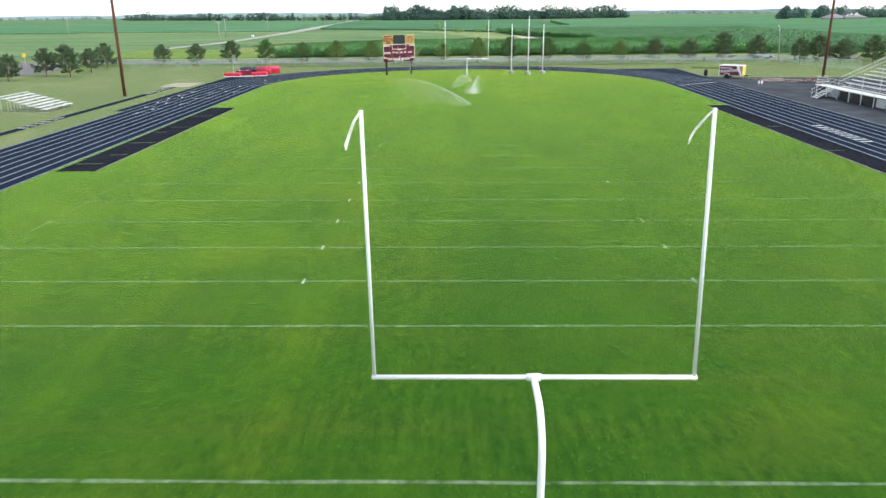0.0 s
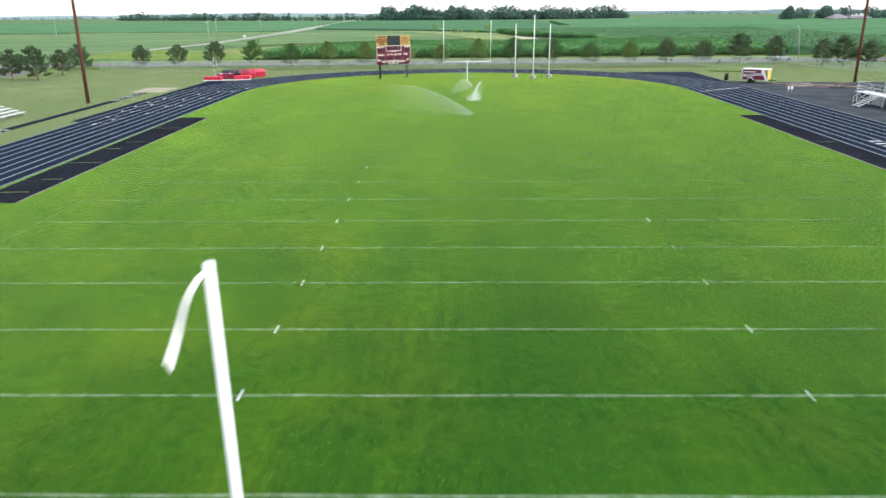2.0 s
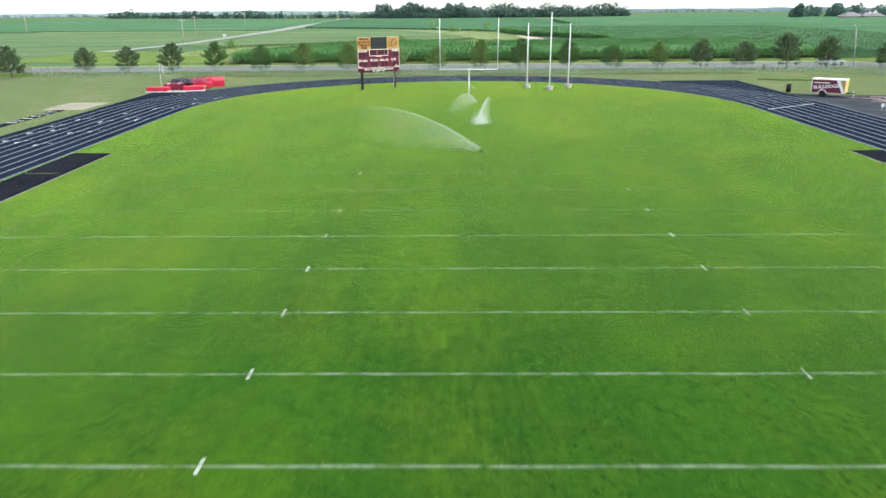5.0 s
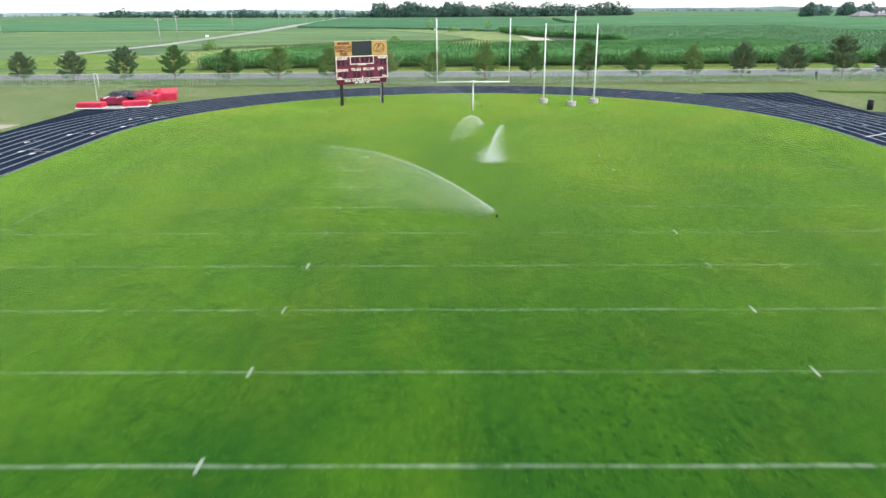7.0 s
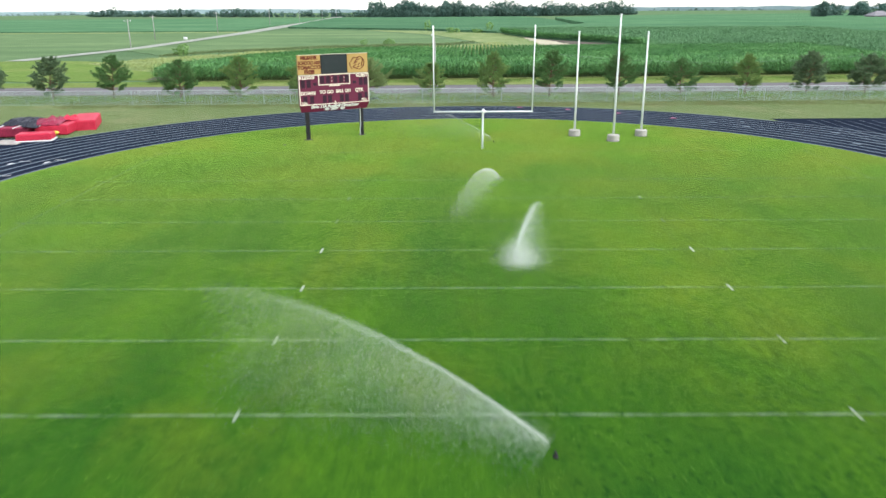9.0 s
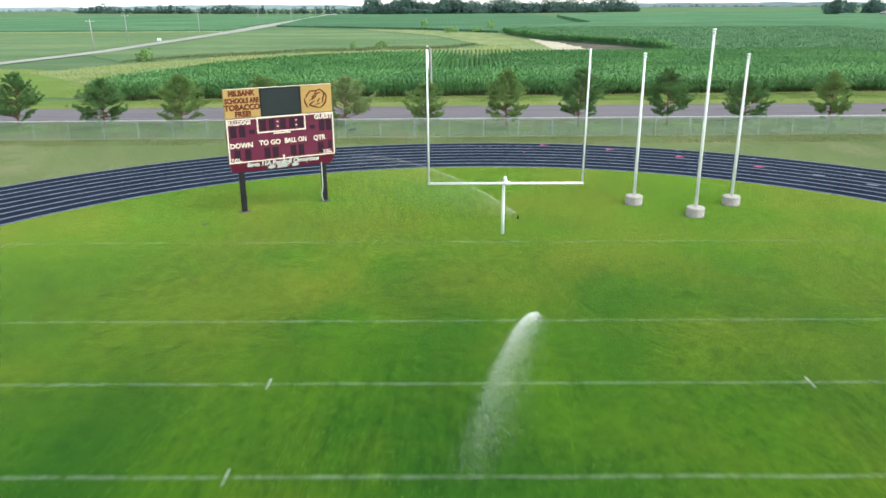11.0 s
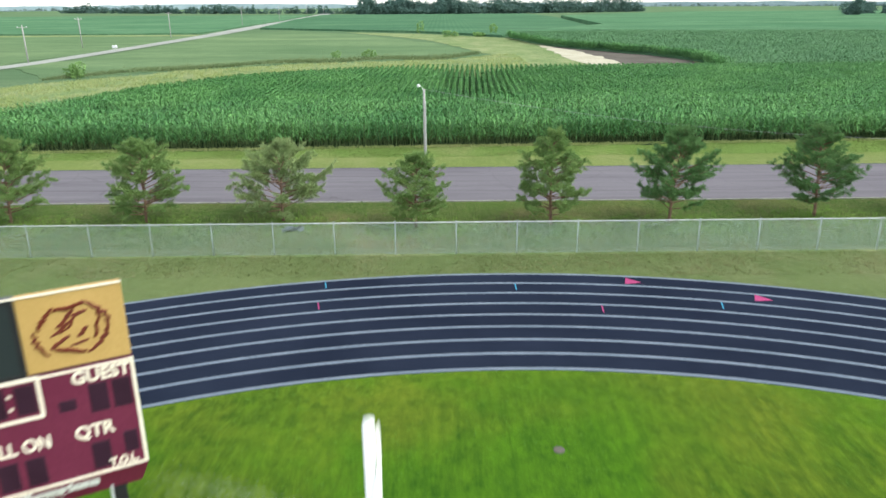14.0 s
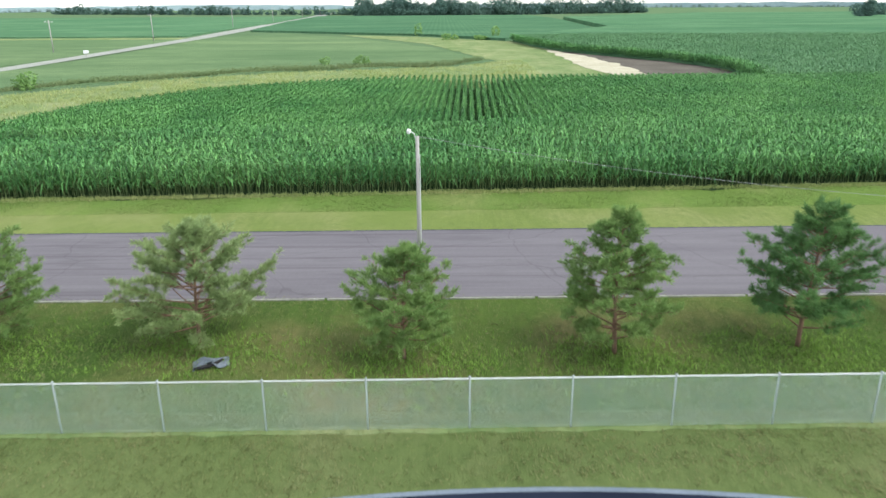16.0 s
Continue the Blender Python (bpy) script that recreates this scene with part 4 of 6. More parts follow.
# ---- pines ----
def pine(seed, height, spread, mat, open_low=0.2, far=False):
    """A young pine: whorls of limbs, side twigs towards their ends, and a brush of needles round each twig's end."""
    r = random.Random(seed)
    lean = (r.uniform(-0.03, 0.03), r.uniform(-0.03, 0.03))
    wob = r.uniform(0, 6)

    def axis(z):
        f = z / height
        return Vector((lean[0] * z + 0.10 * math.sin(3.2 * f + wob), lean[1] * z + 0.08 * math.cos(2.6 * f + wob), z))

    wood = Geo()
    zs = [height * i / 9 for i in range(10)]
    wood.tube([axis(z) for z in zs], [0.085 * (1 - 0.92 * z / height) * height / 5 + 0.006 for z in zs], 8)
    tufts = []
    whorls = int(2.5 * height)
    turn = r.uniform(0, 6)
    for i in range(whorls):
        f0 = open_low + (0.93 - open_low) * i / (whorls - 1)
        count = r.choice((5, 6, 6, 7)) if f0 < 0.75 else 5
        turn += 0.5
        for j in range(count):
            f = min(0.97, f0 + r.uniform(-0.06, 0.06))
            az = turn + 2 * math.pi * j / count + r.uniform(-0.35, 0.35)
            shape = min(1.0, 0.72 + (f - open_low) * 1.3) * (1 - max(0.0, f - 0.32) / 0.70) ** 0.95
            ln = max(0.22, 1.12 * spread * shape * r.uniform(0.66, 1.12))
            up = r.uniform(-0.05, 0.42) + 0.75 * f
            p0 = axis(f * height)
            d = Vector((math.cos(az), math.sin(az), 0))
            bend = Vector((-d.y, d.x, 0)) * r.uniform(-0.15, 0.15) * ln
            pts = [p0, p0 + d * ln * 0.5 + bend + Vector((0, 0, ln * up * 0.32)), p0 + d * ln + Vector((0, 0, ln * up * 0.85))]
            wood.tube(pts, [0.034 * (1 - 0.6 * f) + 0.008, 0.020, 0.007], 5, False)
            twigs = max(3, int(3 + 3.6 * ln))
            for k in range(twigs + 1):
                q = 1.0 if k == twigs else 0.44 + 0.54 * (k + r.uniform(0.1, 0.9)) / twigs
                c = pts[0].lerp(pts[1], q * 2) if q < 0.5 else pts[1].lerp(pts[2], q * 2 - 1)
                out = 0.25 if k == twigs else 1.0
                side = Vector((-d.y, d.x, 0)) * (1 if k % 2 else -1) * r.uniform(0.5, 1.0) * out
                way = (d * r.uniform(0.4, 1.0) + side + Vector((0, 0, r.uniform(-0.35, 1.1)))).normalized()
                sl = r.uniform(0.22, 0.52) * (0.55 + 0.45 * ln / spread)
                if not far:
                    wood.tube([c, c + way * sl], [0.010, 0.004], 3, False)
                tufts.append((c + way * sl, way))
                if r.random() < 0.6:
                    tufts.append((c + way * sl * 0.45 + Vector((r.gauss(0, 0.05), r.gauss(0, 0.05), 0.05)), (way + Vector((r.gauss(0, 0.5), r.gauss(0, 0.5), 0.4))).normalized()))
    for j in range(4):
        tufts.append((axis(height * r.uniform(0.88, 0.985)), Vector((r.gauss(0, 0.35), r.gauss(0, 0.35), 1)).normalized()))
    g2 = np.random.default_rng(seed)
    k, wide = (16, 0.034) if far else (46, 0.0105)
    c = np.repeat(np.array([t[0] for t in tufts]), k, 0)
    dd = np.repeat(np.array([t[1] for t in tufts]), k, 0)
    st = c - dd * g2.uniform(0.0, 0.20, len(c))[:, None] + g2.normal(0, 0.014, c.shape)
    v = g2.normal(0, 0.66, c.shape) + 0.8 * dd + np.array([0, 0, 0.34])
    v /= np.linalg.norm(v, axis=1)[:, None]
    w = np.cross(v, g2.normal(0, 1, c.shape))
    w *= (wide / np.linalg.norm(w, axis=1))[:, None]
    ln = g2.uniform(0.15, 0.27, len(c))[:, None] * (1.25 if far else 1.0)
    quad = np.stack([st, st + v * ln * 0.5 + w, st + v * ln, st + v * ln * 0.5 - w], 1).reshape(-1, 3)
    tree = thing("pine_tree", "", "tree")
    part("trunk", wood, m_bark, tree, smooth=True)
    crown = new("crown", stuff_mesh("crown", quad, np.arange(len(quad)).reshape(-1, 4), mat))
    crown.parent = tree
    return tree


kinds = {}
for key, seed, h, s, mt, low in (("round", 11, 4.6, 2.1, m_needle, 0.15), ("wide", 12, 4.4, 2.45, m_needle_pale, 0.13), ("small", 13, 3.9, 1.85, m_needle, 0.17),
                                 ("tall", 14, 5.0, 1.95, m_needle, 0.16), ("dark", 15, 5.0, 2.15, m_needle_dark, 0.20), ("low", 16, 4.0, 2.1, m_needle_dark, 0.15)):
    kinds[key] = pine(seed, h, s, mt, low)
for key, seed, h, s, mt, low in (("far_round", 21, 4.7, 2.15, m_needle_haze, 0.17), ("far_dark", 22, 5.1, 2.2, m_needle_haze, 0.18), ("far_low", 23, 4.1, 2.2, m_needle_haze, 0.17)):
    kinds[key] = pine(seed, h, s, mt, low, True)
LABELS = {"far_round": "young pine with airy green crown beside the road", "far_dark": "dense dark green young pine", "far_low": "low spreading dark pine", "round": "young pine with reddish trunk and airy green crown", "wide": "broad young pine with a loose grey-green crown", "small": "small round-headed young pine beside the lamp post",
          "tall": "upright young pine with a pointed open crown", "dark": "dense dark green young pine with a full crown", "low": "low spreading dark green young pine"}
spots = [("wide", -11.9, 134.8, 1.0), ("small", -4.5, 133.5, 1.0), ("tall", 2.75, 133.8, 1.0), ("dark", 9.3, 134.2, 1.02), ("round", -19.4, 134.4, 1.0), ("low", 24.8, 135.4, 1.0),
         ("round", -26.9, 134.6, 1.02), ("dark", 17.5, 135.2, 0.98), ("tall", 32.4, 135.4, 0.90), ("low", -34.0, 134.6, 1.06), ("far_dark", 39.6, 135.4, 0.95), ("dark", -41.8, 134.5, 0.98),
         ("far_low", 46.6, 135.4, 1.05), ("far_dark", -49.0, 134.4, 0.95), ("far_dark", 54.0, 135.4, 1.12), ("far_round", -56.3, 134.2, 0.9), ("far_dark", 60.6, 135.2, 1.0), ("far_round", -63.5, 134.0, 0.88),
         ("far_round", -72.5, 127.5, 1.0), ("far_round", -70.8, 117.0, 0.9), ("far_dark", -70.0, 107.5, 1.05), ("far_round", -74.6, 108.5, 1.0), ("far_low", -76.0, 99.0, 1.0), ("far_round", -83.0, 97.0, 0.9),
         ("far_dark", 66.5, 127.5, 0.95), ("far_dark", 70.0, 127.0, 1.05), ("far_low", 73.0, 124.5, 1.1), ("far_round", 79.0, 124.0, 1.1), ("far_dark", 86.0, 124.0, 1.3)]
used = set()
for i, (key, x, y, s) in enumerate(spots):
    at = Matrix.Translation((x, y, 0.03)) @ pose(0, 0, 0, 0, 0, 0 if key not in used else 67 * i) @ Matrix.Diagonal((s, s, s, 1))
    if key not in used:
        used.add(key)
        ob = kinds[key]
        ob.matrix_basis = at
    else:
        ob = copy_thing(kinds[key], Matrix.Translation((x, y, 0.03)) @ pose(0, 0, 0, 0, 0, 67 * i))
        ob.scale = (s, s, s)
    tagged(ob, LABELS[key], "tree", "pines along the road")

# ---- chain-link fence ----
fence = thing("chain_link_fence", "galvanised chain-link fence with pipe top rail between track and road", "fence")
FH = 1.62
FX0, FSTEP = -69.32, 2.905
line = [(FX0 + FSTEP * i, 129.15 + 0.013 * (FX0 + FSTEP * i)) for i in range(46)]
line += [(line[-1][0] + 1.2 * j, line[45][1] - 2.75 * j) for j in range(1, 8)]
post_mesh = Geo().tube([(0, 0, -0.2), (0, 0, FH - 0.02)], 0.027, 8).lathe([(0.04, FH - 0.03), (0.042, FH + 0.01), (0.02, FH + 0.05)], 8).mesh("post", m_pole_grey, True)
for x, y in line:
    ob = new("post", post_mesh)
    ob.parent, ob.location = fence, (x, y, 0.03)
for (x0, y0), (x1, y1) in zip(line, line[1:]):
    part("top_rail", Geo().tube([(x0, y0, FH), (x1, y1, FH)], 0.024, 8), m_galv, fence)
    wires = Geo()
    d = math.hypot(x1 - x0, y1 - y0)
    ux, uy = (x1 - x0) / d, (y1 - y0) / d
    step, h = 0.074, FH - 0.06
    count = int((d + h) / step) + 1
    shift = random.uniform(0, step)
    wire_r = 0.0039
    for s in (1, -1):
        for j in range(count):
            a1 = (j + random.uniform(-0.08, 0.08)) * step + (shift if s > 0 else 0.4 * shift)
            a0 = a1 - h
            lo, hi = max(a0, 0.0), min(a1, d)
            if hi - lo < 0.02:
                continue
            za, zb = (lo - a0), (hi - a0)
            if s < 0:
                za, zb = h - za, h - zb
            wires.tube([(x0 + ux * lo, y0 + uy * lo - 0.035, 0.06 + za), (x0 + ux * hi, y0 + uy * hi - 0.035, 0.06 + zb)], wire_r, 3, False)
    part("chain_link", wires, m_wire, fence, "pale woven wire fabric")

edge = [(-68 + 0.7 * i, 128.92 + 0.013 * (-68 + 0.7 * i) + 0.10 * noise.noise((0.9 * i, 0.3, 0)) + 0.05 * math.sin(2.1 * i)) for i in range(188)]
edge += [(x, 129.32 + 0.013 * x + 0.10 * noise.noise((0.7 * x, 4.0, 0))) for x, _ in reversed(edge)]
tagged(part("dead_grass_strip", Geo().slab(edge, 0.0, 0.036), m_tan), "thin strip of dead pale grass under the fence", "grass", kind="structure")

# ---- goal posts ----
def goal(y, sign, tops, feet=(-3.556, 3.556)):
    at = pose(0, y, 0 if sign > 0 else -0.05, 0, 0, 0 if sign > 0 else 180)
    gp = thing("goal_post", "white steel gooseneck football goal post with ribbon streamers", "goal post", at, "goal posts")
    part("crossbar", Geo().tube([(feet[0] - 0.06, 0, 3.05), (feet[1] + 0.06, 0, 3.05)], 0.054, 12), m_white_steel, gp, smooth=True)
    for x, xt in zip(feet, tops):
        part("upright", Geo().tube([(x, 0, 3.0), (xt, 0, 8.97)], 0.041, 12), m_white_steel, gp, smooth=True)
    neck = [(0, 1.92, -0.1), (0, 1.92, 1.2), (0, 1.92, 2.0)]
    neck += [(0, 1.02 + 0.9 * math.cos(a), 2.13 + 0.92 * math.sin(a)) for a in (0.1, 0.4, 0.7, 1.0, 1.3, 1.57)] + [(0, 0.5, 3.05), (0, 0.02, 3.05)]
    part("gooseneck", Geo().tube(neck, 0.077, 12), m_white_steel, gp, smooth=True)
    part("collar", Geo().tube([(-0.16, 0, 3.05), (0.16, 0, 3.05)], 0.085, 12), m_white_steel, gp, smooth=True)
    return gp


def ribbon(parent, x, z, drop, out, along):
    g = Geo()
    top, bot = [], []
    for i in range(9):
        f = i / 8
        p = Vector((x + out * f ** 0.8, along * f + 0.05 * math.sin(6 * f), z - drop * f ** 1.25))
        w = 0.03 + 0.09 * f
        top.append(p + Vector((0.01, 0.3 * w, 0.5 * w)))
        bot.append(p - Vector((0.01, 0.3 * w, 0.5 * w)))
    vs = [*top, *bot, *[p + Vector((0.008, 0.008, 0)) for p in top], *[p + Vector((0.008, 0.008, 0)) for p in bot]]
    fs = [(i, i + 1, 10 + i, 9 + i) for i in range(8)] + [(18 + i, 27 + i, 28 + i, 19 + i) for i in range(8)]
    fs += [(i, 18 + i, 19 + i, i + 1) for i in range(8)] + [(9 + i, 10 + i, 28 + i, 27 + i) for i in range(8)]
    part("ribbon", g.add(vs, fs), m_ribbon, parent, "white wind streamer")


near_goal = goal(-9.42, -1, (-3.39, 3.61))
ribbon(near_goal, 3.6, 8.93, 0.70, 0.34, 0.10)
ribbon(near_goal, -3.39, 8.93, 0.62, 0.48, 0.10)
far_goal = goal(99.93, 1, (-3.58, 3.48), (-3.55, 3.43))
ribbon(far_goal, -3.53, 8.93, 0.75, 0.02, -0.08)
ribbon(far_goal, 3.53, 8.93, 0.42, -0.08, -0.05)

# ---- flag poles ----
for x, y, h in ((7.8, 107.4, 8.2), (10.45, 104.9, 9.5), (13.2, 107.2, 8.15)):
    fp = thing("flag_pole", "tall white steel flag pole in a round stained concrete base", "flag pole" , pose(x, y, 0.03), "flag poles")
    part("base", Geo().lathe([(0.47, -0.1), (0.48, 0.44), (0.45, 0.49), (0.2, 0.51)], 28), m_concrete, fp, "weathered concrete drum")
    part("pole", Geo().tube([(0, 0, 0.3), (0, 0, h * 0.5), (0, 0, h - 0.05)], [0.085, 0.075, 0.055], 12), m_white_steel, fp, smooth=True)
    part("truck", Geo().lathe([(0.06, h - 0.22), (0.085, h - 0.2), (0.085, h - 0.1), (0.03, h - 0.07), (0.03, h - 0.03), (0.10, h - 0.02), (0.11, h + 0.02), (0.04, h + 0.06)], 14), m_white_steel, fp)
    part("soil_ring", Geo().lathe([(0.57, -0.02), (0.55, 0.015), (0.45, 0.02)], 11), m_soil, fp, "bare soil ring")
    part("collar", Geo().lathe([(0.16, 0.42), (0.15, 0.48), (0.09, 0.50)], 14), m_white_steel, fp)

# ---- scoreboard ----
ang = 29.3
board = thing("scoreboard", "maroon and gold football scoreboard with blank screen on two black posts", "scoreboard", pose(-13.88, 106.03, 0, 0, 0, ang) @ Matrix.Diagonal((0.978, 1, 1, 1)))
U0, U1, ZB, ZM, ZT = -0.56, 5.48, 2.80, 5.14, 6.67
UM, UW = (U0 + U1) / 2, U1 - U0
for u in (0.10, 4.86):
    p = part("post", Geo().box((u, 0.12, 2.4), (0.30, 0.22, 5.2), chamfer=0.02), m_black, board, "black steel post")
    part("footing", Geo().lathe([(0.36, 0.0), (0.33, 0.05), (0.20, 0.06)], 14, (u, 0.12, 0.0)), m_soil, p, "bare soil round the post")
part("conduit", Geo().tube([(4.70, -0.02, 0.05), (4.62, -0.04, 0.5), (4.72, -0.02, 0.9), (4.72, 0, 2.4)], 0.03, 6), m_galv, board)
part("cabinet", Geo().box((UM, -0.12, (ZB + ZM) / 2), (UW, 0.26, ZM - ZB), chamfer=0.01), m_maroon, board)
apron = Geo().add([(U0, -0.25, ZB), (U1, -0.25, ZB), (U1 - 0.16, 0.02, ZB - 0.56), (U0 + 0.16, 0.02, ZB - 0.56), (U0, 0.0, ZB), (U1, 0.0, ZB), (U1 - 0.16, 0.06, ZB - 0.56), (U0 + 0.16, 0.06, ZB - 0.56)],
                  [(0, 3, 2, 1), (4, 5, 6, 7), (0, 4, 7, 3), (1, 2, 6, 5), (3, 7, 6, 2), (0, 1, 5, 4)])
apr = part("apron", apron, m_maroon_dark, board, "sloping maroon name panel")
for u0, u1, nm, mt in ((U0, 1.37, "sign_panel", m_gold), (1.37, 3.67, "screen", m_screen), (3.67, U1, "sign_panel", m_gold)):
    part(nm, Geo().box(((u0 + u1) / 2, -0.10, (ZM + ZT) / 2 + 0.02), (u1 - u0 - 0.01, 0.22 if nm == "sign_panel" else 0.26, ZT - ZM - 0.04), chamfer=0.012), mt, board,
         "gold sign panel" if nm == "sign_panel" else "blank dark display screen")
for u in (U0 + 0.03, U1 - 0.03):
    part("trim", Geo().box((u, -0.256, (ZB + ZM) / 2), (0.07, 0.02, ZM - ZB), chamfer=0.004), m_cream, board)
part("trim", Geo().box((UM, -0.256, ZB + 0.03), (UW - 0.14, 0.02, 0.06), chamfer=0.004), m_cream, board)
for u0, u1 in ((U0 + 0.07, 1.28), (3.78, U1 - 0.07)):
    part("trim", Geo().box(((u0 + u1) / 2, -0.256, ZM - 0.03), (u1 - u0, 0.02, 0.05), chamfer=0.004), m_cream, board)
part("trim", Geo().box((UM, -0.22, ZT + 0.01), (UW, 0.04, 0.03), chamfer=0.004), m_cream, board)
# black frame round the screen
for c, s in (((2.52, -0.236, ZT - 0.04), (2.28, 0.03, 0.07)), ((2.52, -0.236, ZM + 0.06), (2.28, 0.03, 0.07)), ((1.42, -0.236, (ZM + ZT) / 2), (0.07, 0.03, ZT - ZM - 0.14)), ((3.62, -0.236, (ZM + ZT) / 2), (0.07, 0.03, ZT - ZM - 0.14))):
    part("screen_frame", Geo().box(c, s, chamfer=0.006), m_black, board)
# clock surround
for c, s in (((2.46, -0.258, 5.12), (2.74, 0.02, 0.08)), ((2.46, -0.258, 4.34), (2.74, 0.02, 0.07)), ((1.12, -0.258, 4.73), (0.07, 0.02, 0.72)), ((3.80, -0.258, 4.73), (0.07, 0.02, 0.72))):
    part("trim", Geo().box(c, s, chamfer=0.004), m_cream, board)


def digit(u, z, w, h):
    part("digit", Geo().box((u, -0.252, z), (w, 0.02, h), chamfer=0.006), m_digit, board, "unlit dark digit panel")


for u in (1.42, 1.92, 2.55, 3.06, 3.56):
    digit(u, 4.73, 0.34, 0.58)
for u in (-0.22, 0.26, 4.78, 5.20):
    digit(u, 4.46, 0.34, 0.60)
for u in (0.80, 4.22):
    digit(u, 4.42, 0.30, 0.22)
for u in (-0.10, 0.48, 1.55, 2.02, 3.04, 3.50, 4.66):
    digit(u, 3.22, 0.34, 0.58)
digit(5.22, 3.36, 0.26, 0.46)
for u in (2.24, 3.30):
    for z in (4.60, 4.86):
        part("colon_dot", Geo().box((u, -0.262, z), (0.08, 0.015, 0.06), chamfer=0.01), m_cream, board)
part("maker_plate", Geo().box((2.46, -0.256, 4.24), (0.95, 0.012, 0.07), chamfer=0.004), m_cream, board)
part("logo_dot", Geo().lathe([(0.07, -0.006), (0.07, 0.006)], 12, (2.46, 0, 0)), m_cream, board).matrix_basis = pose(0, -0.262, 2.96) @ pose(2.46, 0, 0, 90) @ Matrix.Translation((-2.46, 0, 0))


def on_board(u, z, tilt=90, y=-0.262):
    return pose(u, y, z, tilt)


for body, u, z, s, k in (("GUEST", 4.94, 4.93, 0.34, 1.0), ("BULLDOGS", 0.16, 4.93, 0.32, 0.80), ("DOWN", 0.22, 3.72, 0.36, 1.0), ("TO GO", 1.80, 3.76, 0.36, 1.0), ("BALL ON", 3.26, 3.78, 0.36, 0.85), ("QTR", 4.66, 3.78, 0.36, 0.95),
                         ("T.O.L.", -0.12, 2.96, 0.24, 0.85), ("T.O.L.", 5.10, 2.98, 0.24, 0.85)):
    lettering("lettering", body, 1.02 * s, m_cream, board, on_board(u - 0.06, z), k, 0.012)
for body, z, s, k in (("MILBANK", 6.44, 0.38, 0.88), ("SCHOOLS ARE", 6.06, 0.36, 0.78), ("TOBACCO", 5.71, 0.40, 0.98), ("FREE!", 5.36, 0.38, 0.98)):
    lettering("lettering", body, s, m_brown_ink, board, on_board(0.40, z, 90, -0.216), k, 0.022)


def on_apron(u, f):
    return pose(u, -0.25 + 0.27 * f - 0.012, ZB - 0.56 * f - 0.006, 90 + math.degrees(math.atan2(0.27, 0.56)))


for body, u, f, s, k in (("State 11A Football Champions", UM, 0.30, 0.34, 0.98), ("2009", UM, 0.72, 0.30, 1.2)):
    lettering("lettering", body, s, m_white_vinyl, apr, on_apron(u, f), k, 0.026)
for u in (UM - 0.68, UM + 0.68):
    ball = part("ball_emblem", Geo().lathe([(0.02, -0.22), (0.10, -0.14), (0.135, 0), (0.10, 0.14), (0.02, 0.22)], 10), m_white_vinyl, apr)
    ball.matrix_basis = on_apron(u, 0.72) @ pose(0, 0, 0, 0, 90, 0) @ Matrix.Diagonal((0.12, 1, 1, 1))
# plain rounded emblem on the gold panel: a ragged ring and slanting strokes
def stroke(pts, w):
    k = len(pts)
    part("emblem_stroke", Geo().tube([(4.58 + x, -0.212, 5.90 + z) for x, z in pts], [w * (0.3 + 0.7 * math.sin(math.pi * (i + 1) / (k + 1))) for i in range(k)], 5), m_brown_ink, board)


for a0, a1, r0 in ((-1.3, 0.2, 0.50), (0.1, 1.3, 0.54), (1.2, 2.2, 0.50), (2.1, 3.0, 0.55), (3.0, 3.9, 0.62), (3.8, 5.0, 0.46)):
    stroke([(1.12 * (r0 + 0.035 * math.sin(9 * i)) * math.cos(a0 + (a1 - a0) * i / 9), 0.95 * (r0 + 0.04 * math.cos(7 * i)) * math.sin(a0 + (a1 - a0) * i / 9)) for i in range(10)], 0.045)
for x, z, dx, dz, w in ((-0.30, 0.10, 0.34, 0.30, 0.04), (-0.42, -0.06, 0.42, 0.26, 0.035), (-0.40, -0.24, 0.30, 0.14, 0.04), (-0.16, 0.02, 0.22, 0.26, 0.03), (-0.12, -0.30, 0.34, 0.06, 0.03), (0.30, -0.22, 0.12, 0.32, 0.04), (-0.05, 0.28, 0.30, 0.06, 0.04), (0.02, -0.14, 0.20, 0.16, 0.045), (-0.26, -0.02, 0.10, 0.20, 0.045), (0.40, 0.10, 0.06, 0.24, 0.035), (-0.46, -0.30, 0.16, 0.10, 0.045)):
    stroke([(x + dx * f + 0.03 * math.sin(6 * f), z + dz * f) for f in (0, 0.25, 0.5, 0.75, 1)], w)

